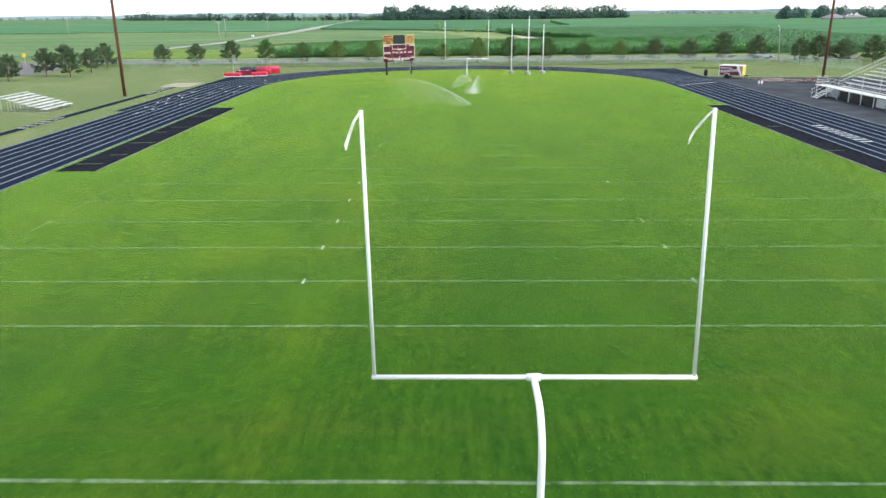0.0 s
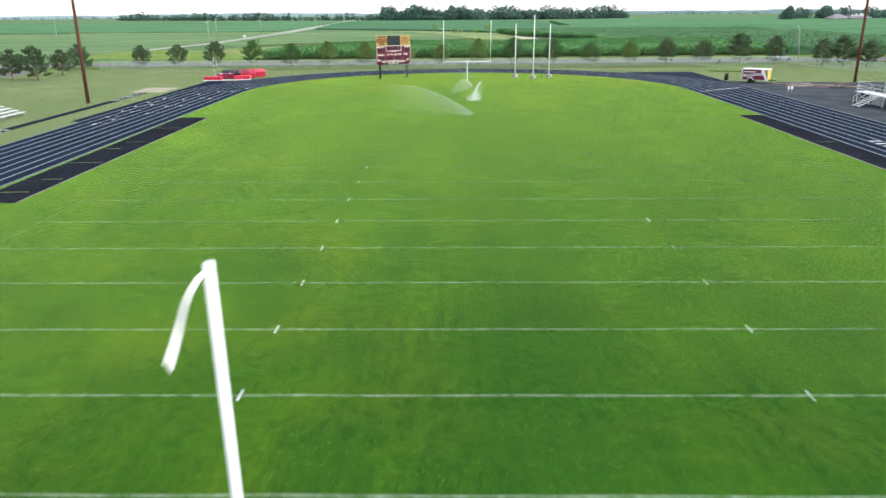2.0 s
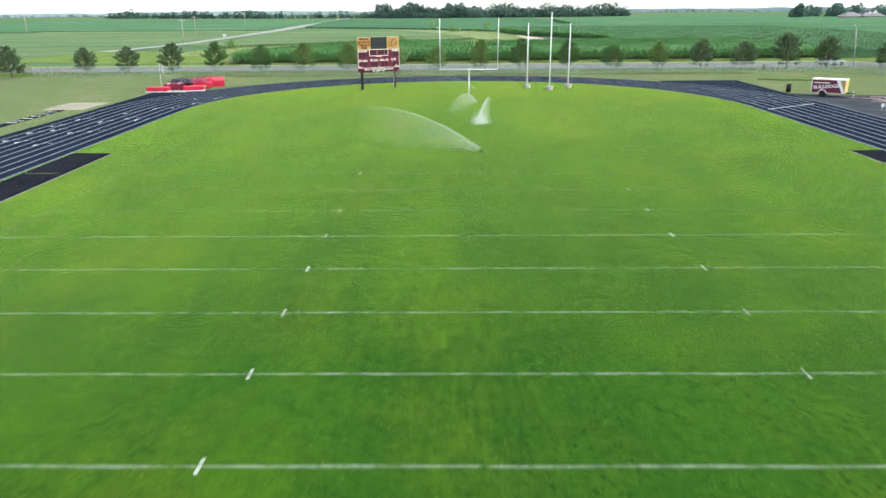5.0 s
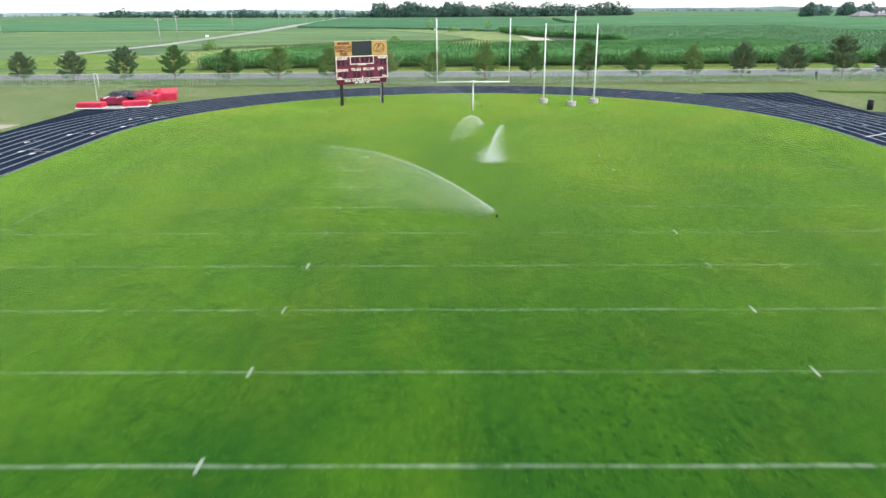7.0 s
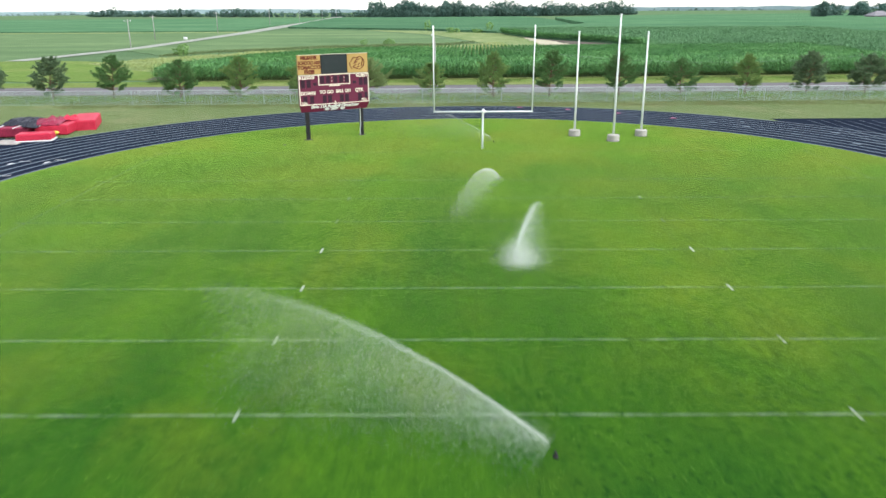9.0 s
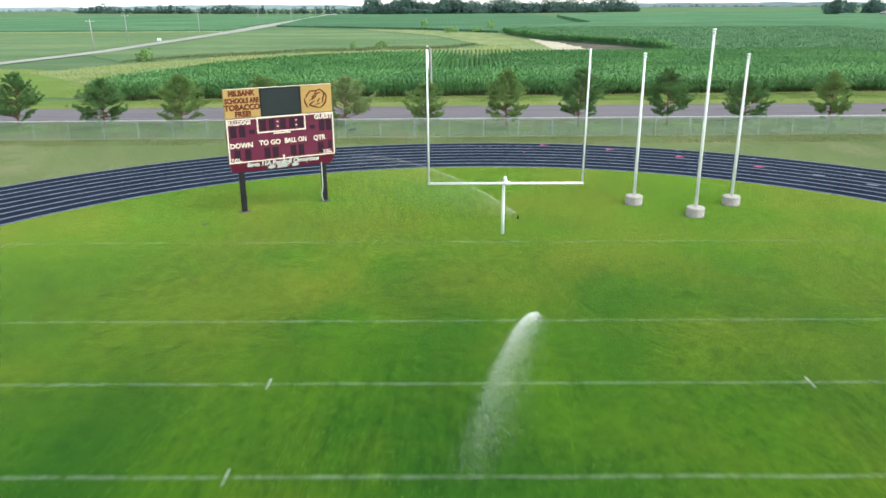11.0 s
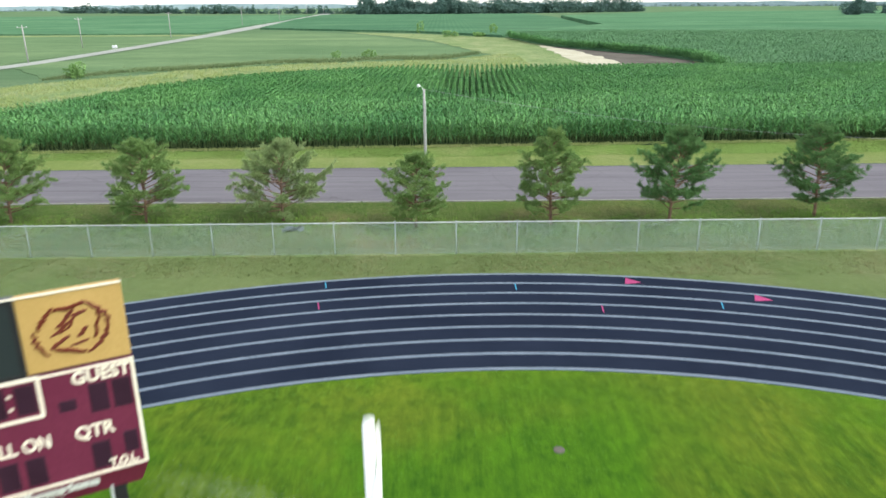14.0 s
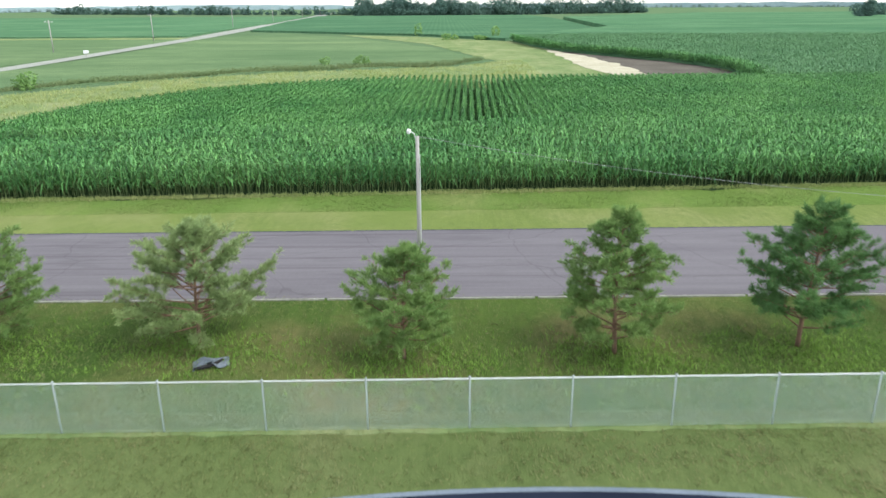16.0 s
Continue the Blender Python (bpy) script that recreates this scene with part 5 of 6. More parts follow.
# ---- sprinklers ----
def sprinkler(x, y, azimuth, reach, top, drops, drift, wide, label, far=0.5, jet=0.3, mist=0):
    sp = thing("sprinkler", label, "sprinkler", pose(x, y, 0.03), "field sprinklers")
    part("head", Geo().lathe([(0.07, -0.03), (0.07, 0.05), (0.04, 0.09), (0.035, 0.16)], 12), m_black, sp, "black rotary head")
    d = np.array([math.cos(radians(azimuth)), math.sin(radians(azimuth))])
    side = np.array([-d[1], d[0]])
    u = 0.01 + far * rng.beta(1.25, 1.6, drops)
    fall = np.where(rng.uniform(0, 1, drops) < jet * (1 - u), 0.0, rng.beta(0.9, 1.25, drops))
    zc = 4 * top * u * (1 - u) + 0.16 * (1 - u)
    z = zc * (1 - fall) + rng.normal(0, 0.015 + 0.05 * u, drops)
    s = reach * u * (1 - 0.1 * fall)
    lat = rng.normal(0, 0.02 + wide * (u ** 1.5 * 0.4 + 0.6 * fall), drops) + drift * fall * u
    c = np.stack([d[0] * s + side[0] * lat, d[1] * s + side[1] * lat, np.maximum(z, 0.02) + 0.1], 1)
    if mist:
        ball = rng.normal(0, 1, (mist, 3)) * (0.46, 0.46, 0.42)
        c[:mist] = np.stack([ball[:, 0] + 0.15, ball[:, 1] - 0.9, np.abs(ball[:, 2] + 0.1) + 0.05], 1)
    # each drop a tiny turned shard
    size = rng.uniform(0.005, 0.011, drops)
    a = rng.normal(0, 1, (drops, 3))
    e = np.cross(a, rng.normal(0, 1, (drops, 3)))
    a *= (size / np.linalg.norm(a, axis=1))[:, None]
    e *= (size / np.linalg.norm(e, axis=1))[:, None]
    v = np.stack([c - a, c + e, c + a], 1).reshape(-1, 3)
    f = np.arange(3 * drops).reshape(-1, 3)
    ob = new("water_spray", stuff_mesh("water_spray", v, f, m_water))
    ob.parent = sp
    tagged(ob, "arc of white water drops drifting into mist", kind="stuff")


sprinkler(0.0, 62.1, 157, 18.0, 2.75, 125000, 1.8, 1.1, "lawn sprinkler throwing a long low arc of water", 0.56, 0.16)
sprinkler(0.3, 76.6, 40, 3.0, 2.05, 110000, 0.0, 1.1, "lawn sprinkler throwing a short steep spray of mist", 0.46, 0.3, 52000)
sprinkler(0.55, 91.5, 253, 10.5, 1.3, 56000, 0.4, 0.5, "lawn sprinkler throwing a curved fan of water", 0.98, 0.34)
sprinkler(1.0, 104.5, 160, 17.0, 2.6, 46000, 1.2, 1.0, "lawn sprinkler throwing a long faint arc of water", 0.62, 0.24)

# ---- lamps and poles ----
def yard_lamp(x, y, h, label):
    lp = thing("street_lamp", label, "street lamp", pose(x, y, 0.03), "road lamps")
    part("pole", Geo().tube([(0, 0, -0.2), (0.02, 0, h * 0.5), (0.0, 0, h - 0.2)], [0.10, 0.085, 0.07], 10), m_grey_wood, lp, smooth=True)
    part("conduit", Geo().tube([(0.10, -0.06, 0), (0.09, -0.06, h - 0.9)], 0.02, 6), m_galv, lp)
    part("arm", Geo().tube([(0, 0, h - 0.45), (-0.12, -0.02, h - 0.1), (-0.28, -0.04, h + 0.02)], 0.022, 6), m_galv, lp)
    hd = part("lamp_head", Geo().lathe([(0.035, 0.09), (0.075, 0.06), (0.088, 0.0), (0.068, -0.07), (0.035, -0.10)][::-1], 14, (-0.32, -0.05, h)), m_white_steel, lp, smooth=True)
    return lp


yard_lamp(-4.2, 138.9, 6.9, "weathered grey wooden lamp post beside the road")
yard_lamp(67.0, 138.8, 6.9, "leaning grey wooden lamp post beside the road").matrix_basis = pose(67.0, 138.8, 0.03, 0, -5.0, 0)

m_cable = surface("pale_cable", (0.26, 0.28, 0.28), (0.32, 0.34, 0.34), None, 2, 12, 0.6, bump=0.0)
cable = [(-4.2 + 70.6 * u, 138.9 - 0.1 * u, 6.72 - 3.2 * 4 * u * (1 - u)) for u in (i / 40 for i in range(41))]
tagged(part("overhead_cable", Geo().tube(cable, 0.008, 6), m_cable), "thin sagging cable strung between the lamp posts", "cable")

for x, y, lab in ((-46.35, 75.4, "tall red-brown wooden stadium pole standing on the lawn"), (56.2, 95.8, "tall red-brown wooden stadium pole behind the asphalt yard")):
    po = thing("stadium_pole", lab, "pole", pose(x, y, 0.02), "stadium poles")
    part("pole", Geo().tube([(0, 0, -0.3), (0, 0, 7), (0, 0, 15), (0, 0, 22)], [0.21, 0.19, 0.16, 0.12], 14), m_rust, po, smooth=True)
    part("footing", Geo().lathe([(0.45, 0.0), (0.42, 0.04), (0.3, 0.06)], 18), m_soil, po)

for x, y, h in ((-86.5, 247.6, 7.4), (-95.5, 355, 8.4), (-101, 470, 9), (-104, 570, 9), (-108, 690, 9), (-194, 352, 8.5), (-100, 300, 7.8), (-112, 800, 9)):
    up = thing("utility_pole", "grey wooden utility pole with cross-arm along the gravel road", "utility pole", pose(x, y, 0.05), "utility poles")
    part("pole", Geo().tube([(0, 0, -0.2), (0, 0, h)], [0.16, 0.11], 8), m_grey_wood, up, smooth=True)
    part("crossarm", Geo().box((0, 0, h - 0.5), (1.9, 0.1, 0.12), 25, chamfer=0.02), m_grey_wood, up)
    for a in (-0.8, 0, 0.8):
        part("insulator", Geo().lathe([(0.05, 0), (0.07, 0.08), (0.03, 0.16)], 8, (a * 0.9, a * 0.42, h - 0.44)), m_white_steel, up)

box = thing("marker_box", "small white roadside box on a post by the gravel road", "box", pose(-84.0, 283.0, 0.1))
part("post", Geo().tube([(0, 0, -0.1), (0, 0, 0.8)], 0.08, 6), m_grey_wood, box)
part("case", Geo().box((0, 0, 1.1), (1.0, 0.7, 0.7), chamfer=0.06), m_mark, box)

sg = thing("road_sign", "yellow square warning sign on a steel post", "road sign", pose(-94.0, 136.0, 0.02))
part("post", Geo().tube([(0, 0, -0.1), (0, 0, 2.0)], 0.04, 6), m_galv, sg)
part("plate", Geo().box((0, -0.05, 2.2), (0.85, 0.03, 0.85), chamfer=0.01), m_yellow, sg)

# ---- coarse clumps in the turf and lawn ----
def clumps(count, x0, x1, y0, y1, keep, scale):
    xs, ys = rng.uniform(x0, x1, count), rng.uniform(y0, y1, count)
    d = np.sin(xs * 0.9 * scale + 1.3 * np.sin(ys * 0.31)) * np.sin(ys * 0.7 * scale + 1.1 * np.sin(xs * 0.43)) + rng.normal(0, 0.6, count)
    ok = (d > keep)
    return xs[ok], ys[ok]


xs, ys = clumps(180000, -27, 27, -12, 118, 0.2, 1.0)
ok = (np.hypot(xs - CX, np.maximum(ys - CY1, 0)) < RI - 0.4)
m_blade = leaves("turf_blades", (0.036, 0.108, 0.014), (0.092, 0.220, 0.017), (0.150, 0.285, 0.024), 0.16, 0.3)
grass_tufts("turf_clumps", xs[ok], ys[ok], 0.07, m_blade, "coarse green clumps standing in the turf", 4, 0.11, 0.011)
m_weed = leaves("weedy_blades", (0.105, 0.142, 0.045), (0.160, 0.195, 0.070), (0.235, 0.228, 0.110), 0.35, 0.4)
xs, ys = clumps(42000, -45, 45, 126.0, 139.0, -0.5, 0.8)
ok = np.hypot(xs - CX, ys - CY1) > RO + 0.2
xs, ys = xs[ok], ys[ok]
grass_tufts("weed_clumps", xs, ys, 0.12, m_weed, "tufts of uneven grass and weeds by the fence", 4, 0.14, 0.013)

# lush weeds round the feet of the pines
px, py = [], []
for key, x, y, s in spots[:14]:
    r = rng.normal(0, 1.0, (620, 2)) * (1.9, 1.1)
    px.append(x + r[:, 0])
    py.append(y - 0.6 + r[:, 1])
px, py = np.concatenate(px), np.concatenate(py)
ok = (py > 129.9) & (py < 138.4)
m_lush = leaves("lush_weeds", (0.075, 0.145, 0.028), (0.145, 0.265, 0.044), (0.210, 0.345, 0.066), 0.3, 0.35)
grass_tufts("lush_weeds", px[ok], py[ok], 0.20, m_lush, "lush bright weeds round the feet of the pines", 4, 0.2, 0.022)

STRIP = [(-72, 192), (-52, 172), (-45, 164), (-37, 186), (-21, 212), (10, 217), (48, 216), (50, 262), (30, 300), (8, 262), (-2, 250), (-30, 241), (-48, 229), (-62, 210)]
xs, ys = clumps(90000, -80, 50, 154, 300, 0.0, 0.35)
ok = inside(STRIP, xs, ys) & ~inside(NEAR_CORN, xs, ys) & ~((xs > 13) & (ys > 224))
grass_tufts("tall_dry_grass", xs[ok], ys[ok], 0.45, m_tuft, "tall pale dry grass along the field edge", 4, 0.3, 0.04)
edge_x, edge_y = np.array([-66.0, -48, -30, -2, 6]), np.array([214.0, 233, 245, 254, 266])
xs = rng.uniform(-66, 5, 4200)
ys = np.interp(xs, edge_x, edge_y) + np.abs(rng.normal(0, 4.5, xs.size)) + 1.5 * np.sin(xs * 0.3)
m_weed_tall = leaves("tall_field_weeds", (0.090, 0.140, 0.058), (0.135, 0.195, 0.078), (0.190, 0.240, 0.100), 0.15, 0.3)
grass_tufts("field_weeds", xs, ys, 0.5, m_weed_tall, "tall dark weeds along the edge of the low crop", 5, 0.5, 0.06)
xs, ys = clumps(50000, -45, 60, 149.3, 157.5, 0.2, 0.6)
ok = (ys < front(xs) - 0.3) & (ys > 152.35 + 0.023 * xs)
m_verge_blade = leaves("verge_blades", (0.085, 0.145, 0.032), (0.135, 0.205, 0.046), (0.21, 0.25, 0.085), 0.3, 0.3)
grass_tufts("verge_tufts", xs[ok], ys[ok], 0.13, m_verge_blade, "uneven tufts on the roadside verge", 4, 0.14, 0.014)

m_red_dark = surface("dark_red_vinyl", (0.20, 0.018, 0.045), (0.32, 0.03, 0.07), (0.10, 0.01, 0.025), 1.5, 8, 0.5, bump=0.15)
m_tarp = surface("blue_grey_tarp", (0.10, 0.125, 0.15), (0.16, 0.19, 0.22), (0.06, 0.075, 0.09), 2, 9, 0.6, bump=0.2)

# ---- pole vault pit ----
def pad(parent, name, c, s, mat, turn=0.0, tip=0.0, label=""):
    return part(name, Geo().box(c, s, turn, tip, 0.09), mat, parent, label)


def cover_sheet(w, d, rise, seed, thick=0.03):
    """A rumpled cloth cover, thick enough to have two sides."""
    nu, nv = 16, 12
    top = []
    for j in range(nv + 1):
        for i in range(nu + 1):
            u, v = i / nu, j / nv
            edge = min(1.0, 6 * min(u, 1 - u, v, 1 - v))
            z = rise * (0.35 + 0.65 * edge) * (0.55 + 0.9 * abs(noise.noise((3.2 * u + seed, 3.4 * v, seed))) + 0.3 * noise.noise((9 * u, 8 * v + seed, 1.0)))
            top.append((w * (u - 0.5) + 0.08 * noise.noise((5 * v, seed, 2.0)), d * (v - 0.5) + 0.08 * noise.noise((5 * u, seed, 3.0)), z))
    g = Geo()
    k = len(top)
    row = nu + 1
    faces = [(row * j + i, row * j + i + 1, row * j + i + row + 1, row * j + i + row) for j in range(nv) for i in range(nu)]
    return g.add(top + [(x, y, z - thick) for x, y, z in top], faces + [tuple(k + q for q in reversed(f)) for f in faces])


pit = thing("vault_landing_pit", "red and black vinyl pole vault landing mats piled together", "landing mat", pose(-38.15, 107.5, 0.03) @ Matrix.Diagonal((0.86, 1, 1, 1)))
for c, s, a in (((-2.7, -2.1, 0.06), (3.4, 1.7, 0.10), 0), ((2.3, -1.0, 0.06), (3.2, 1.7, 0.10), 14)):
    pad(pit, "base_pad", c, s, m_mark, a, 0, "white vinyl base strip")
pad(pit, "front_bun", (-2.7, -2.1, 0.35), (3.2, 1.5, 0.54), m_red_vinyl, 0, 0, "red front bun")
pad(pit, "front_bun", (2.3, -1.0, 0.36), (3.0, 1.5, 0.56), m_red_vinyl, 14, 0, "red front bun")
pad(pit, "main_mat", (-1.2, 2.4, 0.42), (3.6, 4.2, 0.80), m_red_dark, 4, 0, "dark red main mat")
pad(pit, "main_mat", (2.0, 3.4, 0.45), (3.0, 4.4, 0.84), m_red_vinyl, 12, 0, "red main mat")
for u, y, z, w, a, m in ((-2.2, 1.0, 0.84, 0.16, 8, m_mark), (-0.6, 1.5, 0.86, 0.14, 0, m_mark), (1.2, 2.2, 0.92, 0.12, 16, m_mark), (2.7, 2.6, 0.92, 0.12, 20, m_black_vinyl)):
    pad(pit, "seam_strip", (u, y, z), (w, 2.6, 0.05), m, a, 3, "pale seam strip")
for name, mat, w, d, rise, at, lab in (("top_cover", m_black_vinyl, 2.8, 3.4, 0.42, pose(-1.5, 3.0, 0.84, 3, 0, 6), "rumpled black cover"), ("top_cover", m_black_vinyl, 1.3, 3.2, 0.5, pose(0.7, 1.7, 0.66, -4, 4, 8), "rumpled black cover"),
                                       ("top_sheet", m_red_dark, 2.6, 3.0, 0.40, pose(1.6, 2.6, 0.88, 3, 0, 14), "dark red folded sheet"), ("top_sheet", m_red_vinyl, 1.6, 2.0, 0.34, pose(2.6, 4.6, 0.88, 0, 6, 24), "red folded sheet")):
    part(name, cover_sheet(w, d, rise, 1.7 * w + d), mat, pit, lab).matrix_basis = at
pad(pit, "side_mat", (3.6, 5.6, 0.52), (2.2, 3.2, 0.95), m_red_vinyl, 18, 5, "red side mat")
pad(pit, "corner_pad", (3.1, 0.5, 0.38), (0.9, 0.45, 0.26), m_yellow, 12, 0, "yellow corner pad")
part("plant_box", Geo().slab([(-0.9, -3.0), (1.6, -3.0), (1.6, -0.9), (-0.9, -0.9)], -0.02, 0.06), m_concrete, pit, "pale concrete planting slab")
st = thing("vault_standard", "tall slim white pole vault standard beside the mats", "standard", pose(-41.1, 108.2, 0.03))
part("base", Geo().box((0, 0, 0.06), (0.5, 1.1, 0.12), chamfer=0.03), m_white_steel, st)
part("upright", Geo().tube([(0, 0, 0.1), (0, 0, 3.2)], 0.035, 8), m_galv, st)
part("arm", Geo().tube([(0, 0, 3.15), (0.05, 0, 3.32), (0.2, 0, 3.38), (0.38, 0, 3.32), (0.42, 0, 3.1), (0.42, 0, 1.9)], 0.03, 8), m_white_steel, st)

# ---- trailer ----
tr = thing("equipment_trailer", "maroon, white and gold enclosed trailer parked on the asphalt", "trailer", pose(41.9, 95.8, 0.03, 0, 0, -36))
TL, TW, T0, T1 = 3.6, 1.6, 0.45, 2.0
part("body", Geo().box((0, 0, (T0 + T1) / 2), (TL, TW, T1 - T0), chamfer=0.05), m_white_steel, tr, "white trailer box")
fy, fx = -TW / 2 - 0.006, TL / 2 + 0.006
part("graphic", Geo().add([(-TL / 2 + 0.06, fy, T0 + 0.05), (1.45, fy, T0 + 0.05), (0.75, fy, T1 - 0.08), (-TL / 2 + 0.06, fy, T1 - 0.08)], [(0, 1, 2, 3)]), m_maroon, tr, "maroon graphic")
part("graphic", Geo().add([(1.72, fy, T0 + 0.05), (TL / 2 - 0.06, fy, T0 + 0.05), (TL / 2 - 0.06, fy, T1 - 0.08), (1.15, fy, T1 - 0.08)], [(0, 1, 2, 3)]), m_gold, tr, "gold graphic")
part("front_panel", Geo().add([(fx, -TW / 2 + 0.06, T0 + 0.05), (fx, TW / 2 - 0.06, T0 + 0.05), (fx, TW / 2 - 0.06, T1 - 0.08), (fx, -TW / 2 + 0.06, T1 - 0.08)], [(0, 1, 2, 3)]), m_yellow, tr, "gold front panel")
lettering("lettering", "BULLDOGS", 0.52, m_mark, tr, pose(-0.25, fy - 0.012, 1.18, 90, -6, 0), 1.05, 0.02)
part("word_bar", Geo().box((-0.75, fy - 0.008, 1.60), (1.7, 0.012, 0.13), chamfer=0.004), m_cream, tr, "pale lettering bar")
part("roof", Geo().box((0, 0, T1 + 0.02), (TL + 0.04, TW + 0.04, 0.06), chamfer=0.02), m_white_steel, tr)
part("tail_frame", Geo().box((-TL / 2 - 0.02, 0, (T0 + T1) / 2), (0.05, TW, T1 - T0 + 0.05), chamfer=0.01), m_white_steel, tr)
for s in (-1, 1):
    w = part("wheel", Geo().lathe([(0.16, -0.1), (0.30, -0.1), (0.34, -0.06), (0.34, 0.06), (0.30, 0.1), (0.16, 0.1)], 20), m_rubber, tr, "black tyre")
    w.matrix_basis = pose(-0.6, s * (TW / 2 + 0.06), 0.34, 90)
    rim = part("rim", Geo().lathe([(0.04, 0.06), (0.15, 0.05), (0.17, 0.09), (0.17, -0.09), (0.05, -0.08)][::-1], 16), m_galv, w, "pale steel rim")
    part("fender", Geo().tube([(-0.6 + 0.46 * math.cos(a), s * (TW / 2 + 0.05), 0.36 + 0.46 * math.sin(a)) for a in (0.1, 0.6, 1.1, 1.57, 2.04, 2.54, 3.04)], 0.05, 6), m_white_steel, tr)
part("tongue", Geo().tube([(TL / 2 - 0.1, -0.5, 0.48), (TL / 2 + 0.9, 0, 0.46), (TL / 2 - 0.1, 0.5, 0.48)], 0.045, 6), m_black, tr)
part("jack", Geo().tube([(TL / 2 + 0.75, 0, 0.0), (TL / 2 + 0.75, 0, 0.8)], 0.035, 6), m_galv, tr)

bin_ = thing("rubbish_bin", "black rubbish barrel beside the track", "bin", pose(39.3, 100.6, 0.03))
part("barrel", Geo().lathe([(0.27, 0.0), (0.29, 0.3), (0.30, 0.32), (0.30, 0.6), (0.29, 0.62), (0.28, 0.92)], 20), m_black, bin_, smooth=True)
part("rim", Geo().lathe([(0.30, 0.90), (0.31, 0.94), (0.26, 0.96)], 20), m_rubber, bin_)

tarp = thing("crumpled_tarp", "crumpled dark blue-grey tarp lying in the grass under a pine", "tarp", pose(-11.1, 133.1, 0.03, 0, 0, 18) @ Matrix.Diagonal((0.8, 0.9, 0.8, 1)))
cells = [(i / 12, j / 8) for j in range(9) for i in range(13)]
sheet = [(1.5 * (u - 0.5), 0.75 * (v - 0.5) + 0.1 * math.sin(7 * u), 0.03 + 0.34 * max(0, noise.noise((3.1 * u, 2.6 * v, 4.0)) + 0.35) * math.sin(math.pi * min(1, max(0, u))) ) for u, v in cells]
cover = part("cover", Geo().add(sheet + [(x, y, z - 0.03) for x, y, z in sheet], [(13 * j + i, 13 * j + i + 1, 13 * j + i + 14, 13 * j + i + 13) for j in range(8) for i in range(12)]
             + [(117 + 13 * j + i, 130 + 13 * j + i, 131 + 13 * j + i, 118 + 13 * j + i) for j in range(8) for i in range(12)]), m_tarp, tarp)
part("fold", Geo().tube([(-0.7, -0.3, 0.08), (-0.3, -0.36, 0.14), (0.1, -0.30, 0.16), (0.5, -0.1, 0.26)], [0.05, 0.09, 0.08, 0.04], 7), m_rubber, tarp, "black rolled edge")

# timber, hurdles and the small white sign by the yard
m_plank_pale = surface("bleached_timber", (0.32, 0.26, 0.24), (0.42, 0.35, 0.32), (0.22, 0.17, 0.16), 1, 10, 0.9)
for i, (x, y, l, t) in enumerate(((44.6, 93.4, 3.6, -22), (46.6, 91.6, 3.2, -30), (48.6, 92.6, 3.4, -18), (49.8, 90.4, 2.8, -40), (47.6, 94.4, 3.0, -12), (45.4, 90.6, 2.6, -8), (47.8, 89.2, 2.6, -34), (51.6, 91.8, 3.0, -25), (52.6, 89.4, 2.6, 5))):
    tp = thing("timber_stack", "loose weathered boards lying on the asphalt", "timber", pose(x, y, 0.035, 0, 0, t), "timber by the yard")
    for j in range(2 + i % 2):
        part("plank", Geo().box((0.25 * j, -0.35 + 0.42 * j, 0.05), (l - 0.4 * j, 0.18, 0.07), 14 * j - 12, chamfer=0.01), m_plank_brown if (i + j) % 3 == 0 else m_plank_pale, tp)
ws = thing("notice_board", "small white two-panel notice on short legs", "sign", pose(41.6, 83.6, 0.035) @ Matrix.Diagonal((0.75, 0.75, 0.75, 1)))
for u in (-0.28, 0.28):
    part("panel", Geo().box((u, 0, 0.65), (0.36, 0.05, 0.5), chamfer=0.015), m_mark, ws)
    part("leg", Geo().tube([(u, 0, 0), (u, 0, 0.3)], 0.025, 6), m_galv, ws)
gp = thing("grass_mound_post", "short dark wooden post in the roadside grass", "post", pose(49.5, 133.6, 0.02))
part("post", Geo().box((0, 0, 0.45), (0.22, 0.22, 1.0), chamfer=0.03), m_black, gp)

# ---- small bleacher on the west lawn ----
bl = thing("small_bleacher", "eight-row aluminium bleacher on the lawn beside the runway", "bleacher", pose(-48.4, 62.2, 0.03, 0, 0, 90))
for r in range(8):
    x0, z = 0.74 * r, 0.34 + 0.20 * r
    part("seat", Geo().box((0, x0, z), (6.2, 0.27, 0.05), chamfer=0.012), m_alum, bl)
    if r:
        part("footboard", Geo().box((0, x0 - 0.40, z - 0.20), (6.2, 0.25, 0.045), chamfer=0.012), m_alum, bl)
for u in (-2.7, -0.9, 0.9, 2.7):
    part("frame", Geo().tube([(u, -0.1, 0.02), (u, 5.3, 0.02), (u, 5.3, 1.72), (u, -0.1, 0.28), (u, -0.1, 0.02)], 0.03, 6), m_galv, bl)
    for r in range(1, 8):
        part("strut", Geo().tube([(u, 0.74 * r, 0.02), (u, 0.74 * r, 0.31 + 0.20 * r)], 0.022, 6), m_galv, bl)

# ---- grandstand ----
gs = thing("grandstand", "large raised aluminium grandstand with railings, walkway and stairs", "grandstand", pose(44.0, 72.5, 0.03, 0, 0, -90))
